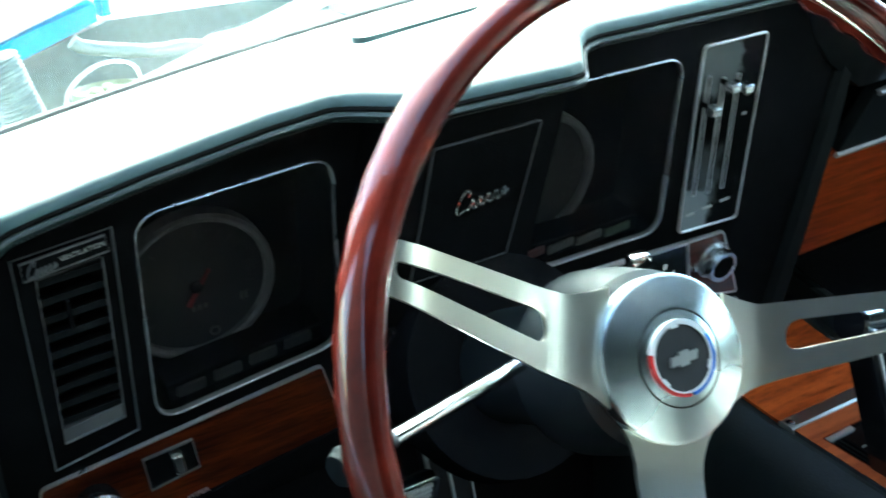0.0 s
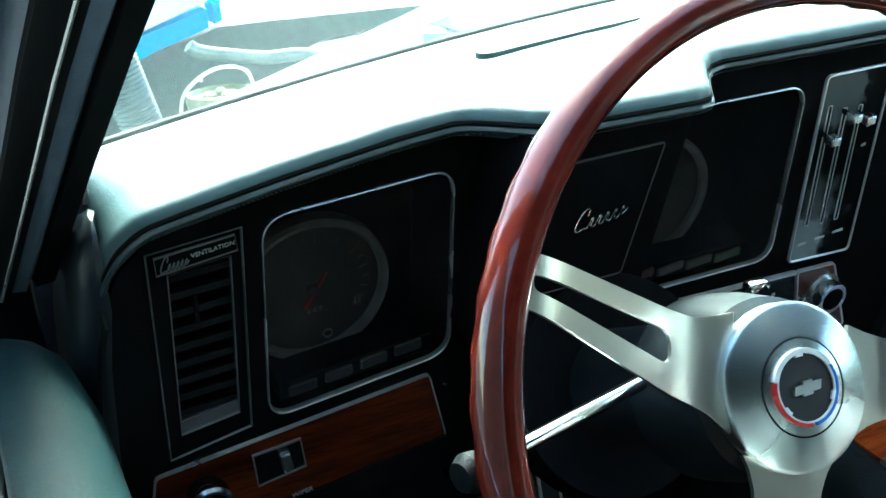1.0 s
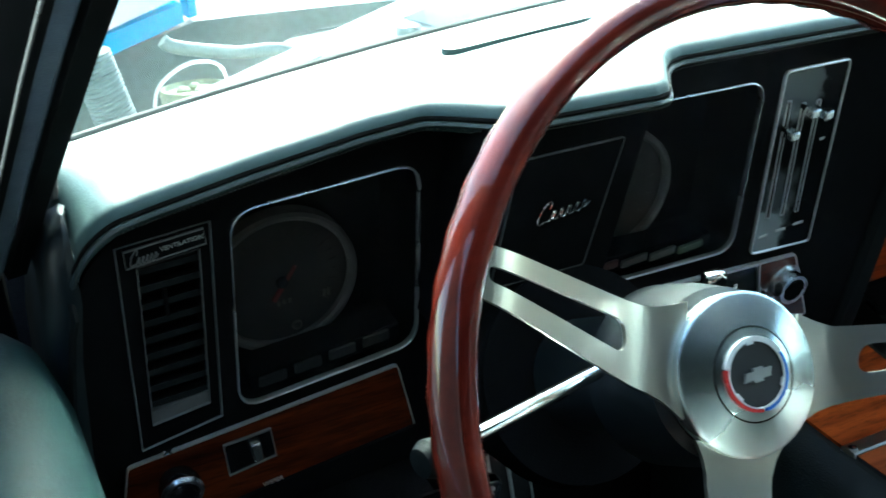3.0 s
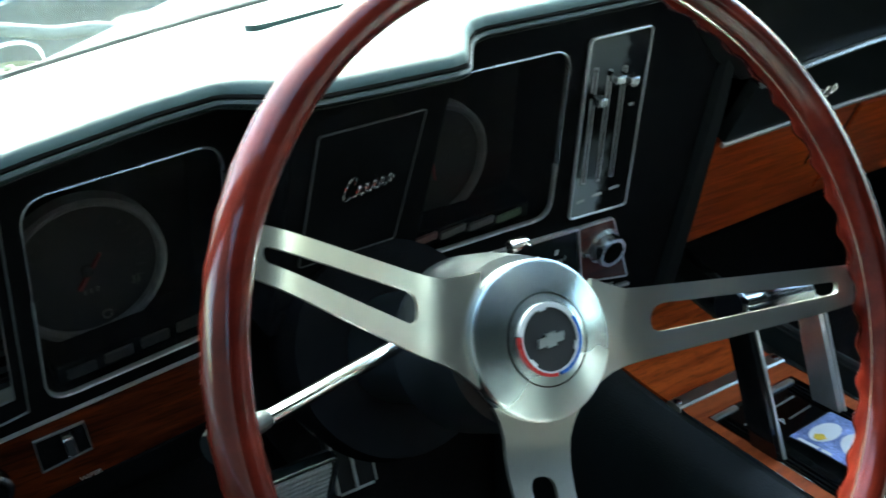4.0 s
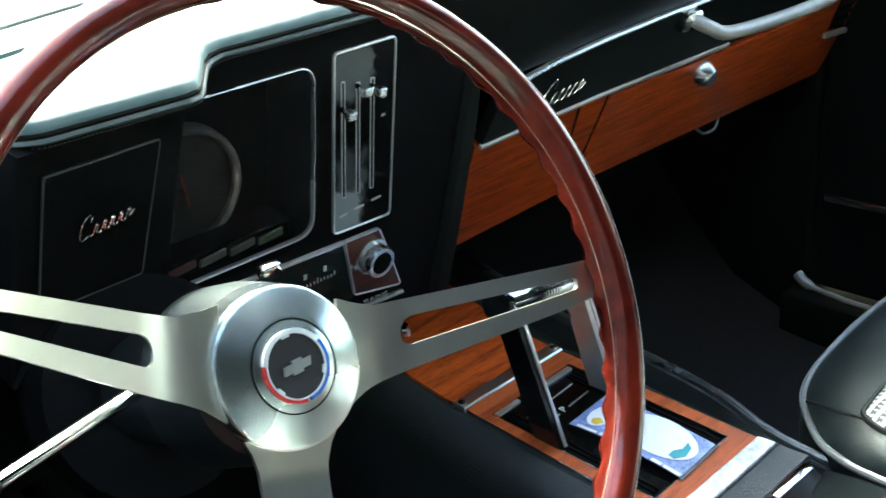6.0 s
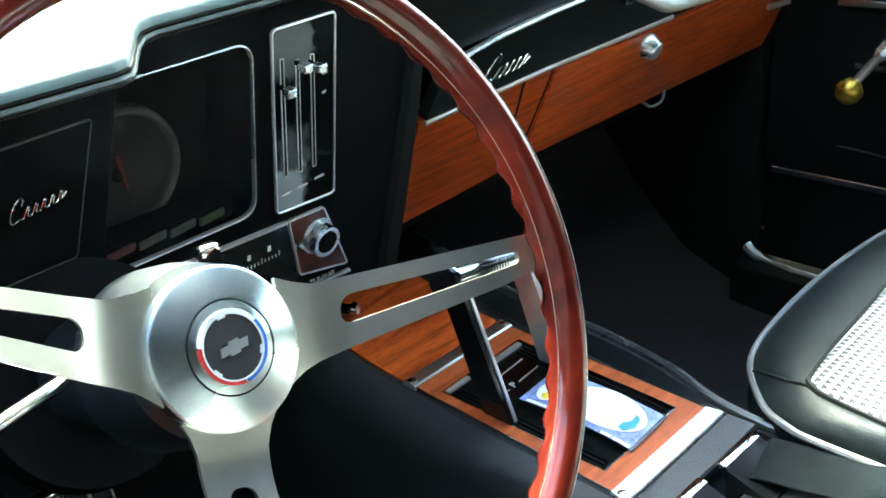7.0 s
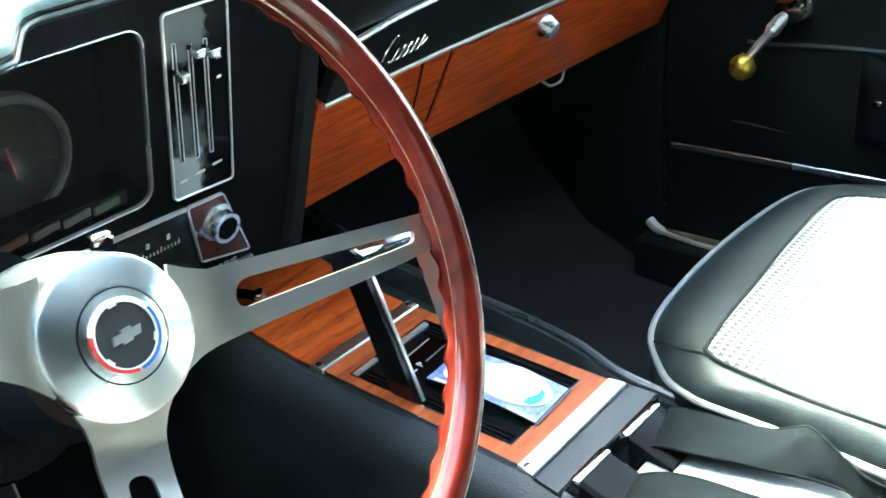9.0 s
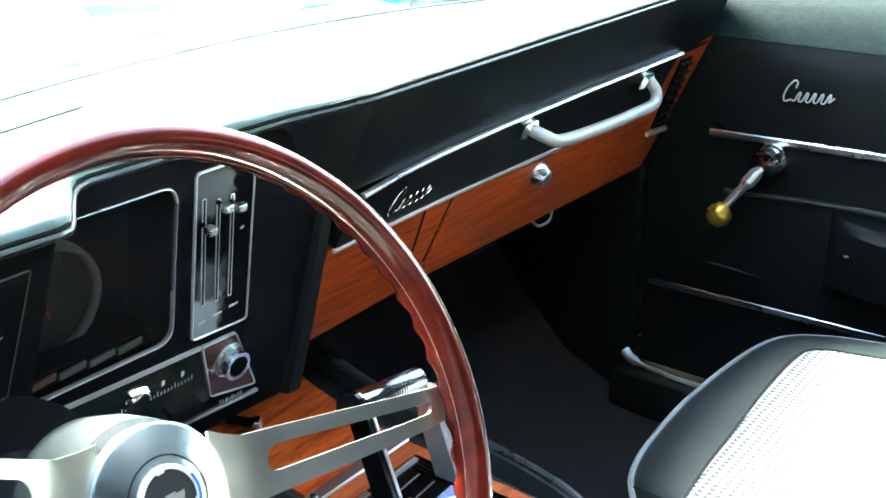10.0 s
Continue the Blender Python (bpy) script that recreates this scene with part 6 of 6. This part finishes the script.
for x0, x1, nm in ((-0.46, -0.26, "fender"), (1.06, 1.26, "fender")):
    fn = thing(nm, ((x0 + x1) / 2, 1.6, -0.4), "white car wing with a blue stripe", "car wing", "front wings")
    part("wing", box(bmesh.new(), x0, x1, 0.80, 2.5, -0.55, 0.02, 0.03), WHITE, fn)
    part("stripe", box(bmesh.new(), x0 + 0.05, x1 - 0.03, 0.82, 2.5, 0.02, 0.024, 0.001), BLUE, fn, "blue stripe")
ff = thing("front_panel", (-0.2, 1.38, -0.4), "white painted front panel with a broad blue stripe", "front panel")


def on_front(x, z, d):
    return Vector((x, 1.38 - d, z))


part("panel", prism(bmesh.new(), [(0.035, 0.02), (0.06, 0.40), (-0.75, 0.40), (-0.75, -0.20), (-0.30, -0.085)], -0.05, 0.0, on_front), WHITE, ff)
part("stripe", prism(bmesh.new(), [(0.030, -0.020), (0.030, 0.008), (-0.10, -0.026), (-0.30, -0.085), (-0.30, -0.125), (-0.10, -0.060)], -0.05, 0.004, on_front), BLUE, ff, "broad blue stripe")
part("stripe", prism(bmesh.new(), [(0.052, -0.012), (0.052, 0.022), (0.040, 0.018), (0.040, -0.016)], -0.05, 0.004, on_front), BLUE, ff, "narrow blue stripe")
part("apron", prism(bmesh.new(), [(0.05, -0.022), (-0.10, -0.061), (-0.75, -0.20), (-0.75, -0.45), (1.2, -0.45), (1.2, -0.06)], -0.05, -0.004, on_front), ENGINE, ff, "grey inner apron")
bm = bmesh.new()
pts = [Vector((-0.168, 1.0, 0.020)).lerp(Vector((-0.140, 1.0, -0.110)), i / 48) for i in range(49)]
pts += [Vector((-0.140, 1.0, -0.110)).lerp(Vector((-0.135, 1.0, -0.455)), i / 60) for i in range(1, 61)]
tube(bm, pts, [0.0235 + 0.003 * (i % 2) for i in range(len(pts))], n=18)
solo("ribbed_hose", bm, HOSE, "grey ribbed rubber hose in the engine bay", "hose")
mc = thing("brake_reservoir", (-0.09, 0.92, -0.45), "brass-coloured brake reservoir with a wire bail", "reservoir")
part("body", box(bmesh.new(), -0.108, -0.032, 0.86, 0.96, -0.46, -0.035, 0.015), BRASS, mc)
part("cap", lathe(bmesh.new(), (-0.070, 0.91, -0.036), (0, 0, 1), [(0, 0.038), (0.010, 0.040), (0.017, 0.038), (0.018, 0.034), (0.012, 0.032), (0.010, 0.0)], 28), RES_CAP, mc)
for dx, dy, r in ((-0.012, 0.004, 0.009), (0.010, -0.006, 0.012), (0.004, 0.014, 0.008)):
    part("cap_lug", lathe(bmesh.new(), (-0.070 + dx, 0.91 + dy, -0.027), (0, 0, 1), [(0, r), (0.006, r * 0.9), (0.009, r * 0.5)], 14), RES_CAP, mc)
part("bail", tube(bmesh.new(), curve_pts([(-0.122, 0.90, -0.05), (-0.112, 0.90, -0.012), (-0.072, 0.91, 0.008), (-0.034, 0.92, -0.002), (-0.026, 0.92, -0.04)], 5), 0.0022, n=6), SILVER, mc)
bm = tube(bmesh.new(), curve_pts([(-0.080, 1.0, 0.022), (-0.070, 1.0, 0.014), (-0.035, 1.0, 0.004), (0.012, 1.0, -0.006), (0.065, 1.0, -0.010), (0.13, 1.02, -0.04)], 6), 0.0085, n=12)
solo("coolant_hose", bm, HOSE, "pale grey hose lying across the engine bay", "hose")
ac = thing("air_cleaner", (0.40, 1.25, -0.4), "round grey air cleaner on the engine", "air cleaner")
part("housing", lathe(bmesh.new(), (0.34, 1.22, -0.16), (0, 0, 1), [(0, 0.16), (0.0, 0.20), (0.01, 0.205), (0.085, 0.205), (0.095, 0.20), (0.10, 0.05), (0.10, 0.0)], 48), ENGINE, ac)
part("engine_block", box(bmesh.new(), 0.10, 0.62, 0.95, 1.6, -0.46, -0.158, 0.03), ENGINE, ac)
part("wing_nut", lathe(bmesh.new(), (0.34, 1.22, -0.062), (0, 0, 1), [(0, 0.02), (0.015, 0.02), (0.02, 0.01)], 12), CHROME, ac)
bm = bmesh.new()
tube(bm, [Vector((-0.075, 0.895, -0.035)), Vector((0.25, 0.90, 0.052)), Vector((0.60, 0.92, 0.10))], 0.022, n=4, flat=0.5)
tube(bm, [Vector((-0.075, 0.895, -0.035)), Vector((-0.075, 0.895, -0.46))], 0.018, n=4)
# added panel; its patches are placed to fit the camera's view
cr_ = thing("cross_panel", (0.7, 1.0, -0.4), "white panel added to carry blue and grey patches", "body panel")
part("panel", box(bmesh.new(), 0.40, 1.10, 0.845, 1.37, -0.45, 0.018, 0.01), WHITE, cr_)
bare = lambda x, y, d: Vector((x, y, 0.018 + d))
part("stripe", prism(bmesh.new(), [(0.808, 1.264), (0.750, 1.154), (0.896, 1.056), (0.946, 1.101)], -0.001, 0.002, bare), BLUE_DIMMED, cr_, "blue stripe")
part("stripe", prism(bmesh.new(), [(0.603, 0.950), (0.573, 0.908), (0.709, 0.916), (0.764, 0.978)], -0.001, 0.002, bare), BLUE_DIMMED, cr_, "blue stripe")
part("stripe", prism(bmesh.new(), [(0.510, 0.913), (0.501, 0.882), (0.515, 0.852), (0.549, 0.874)], -0.001, 0.002, bare), BLUE_DIMMED, cr_, "blue stripe")
part("stripe", prism(bmesh.new(), [(1.001, 0.938), (0.983, 0.909), (1.048, 0.897), (1.082, 0.922)], -0.001, 0.002, bare), BLUE_DIMMED, cr_, "blue stripe")
part("grey_patch", prism(bmesh.new(), rpoly([(0.618, 1.195), (0.584, 1.12), (0.634, 1.092), (0.689, 1.161)], 0.02, 4), -0.001, 0.003, bare), ENGINE, cr_, "grey patch standing for parts of the engine bay")
part("grey_patch", prism(bmesh.new(), rpoly([(0.462, 0.943), (0.437, 0.901), (0.497, 0.888), (0.523, 0.951)], 0.01, 4), -0.001, 0.003, bare), ENGINE, cr_, "grey patch standing for parts of the engine bay")
solo("bonnet_stay", bm, WHITE, "white painted diagonal brace over the engine bay", "brace")
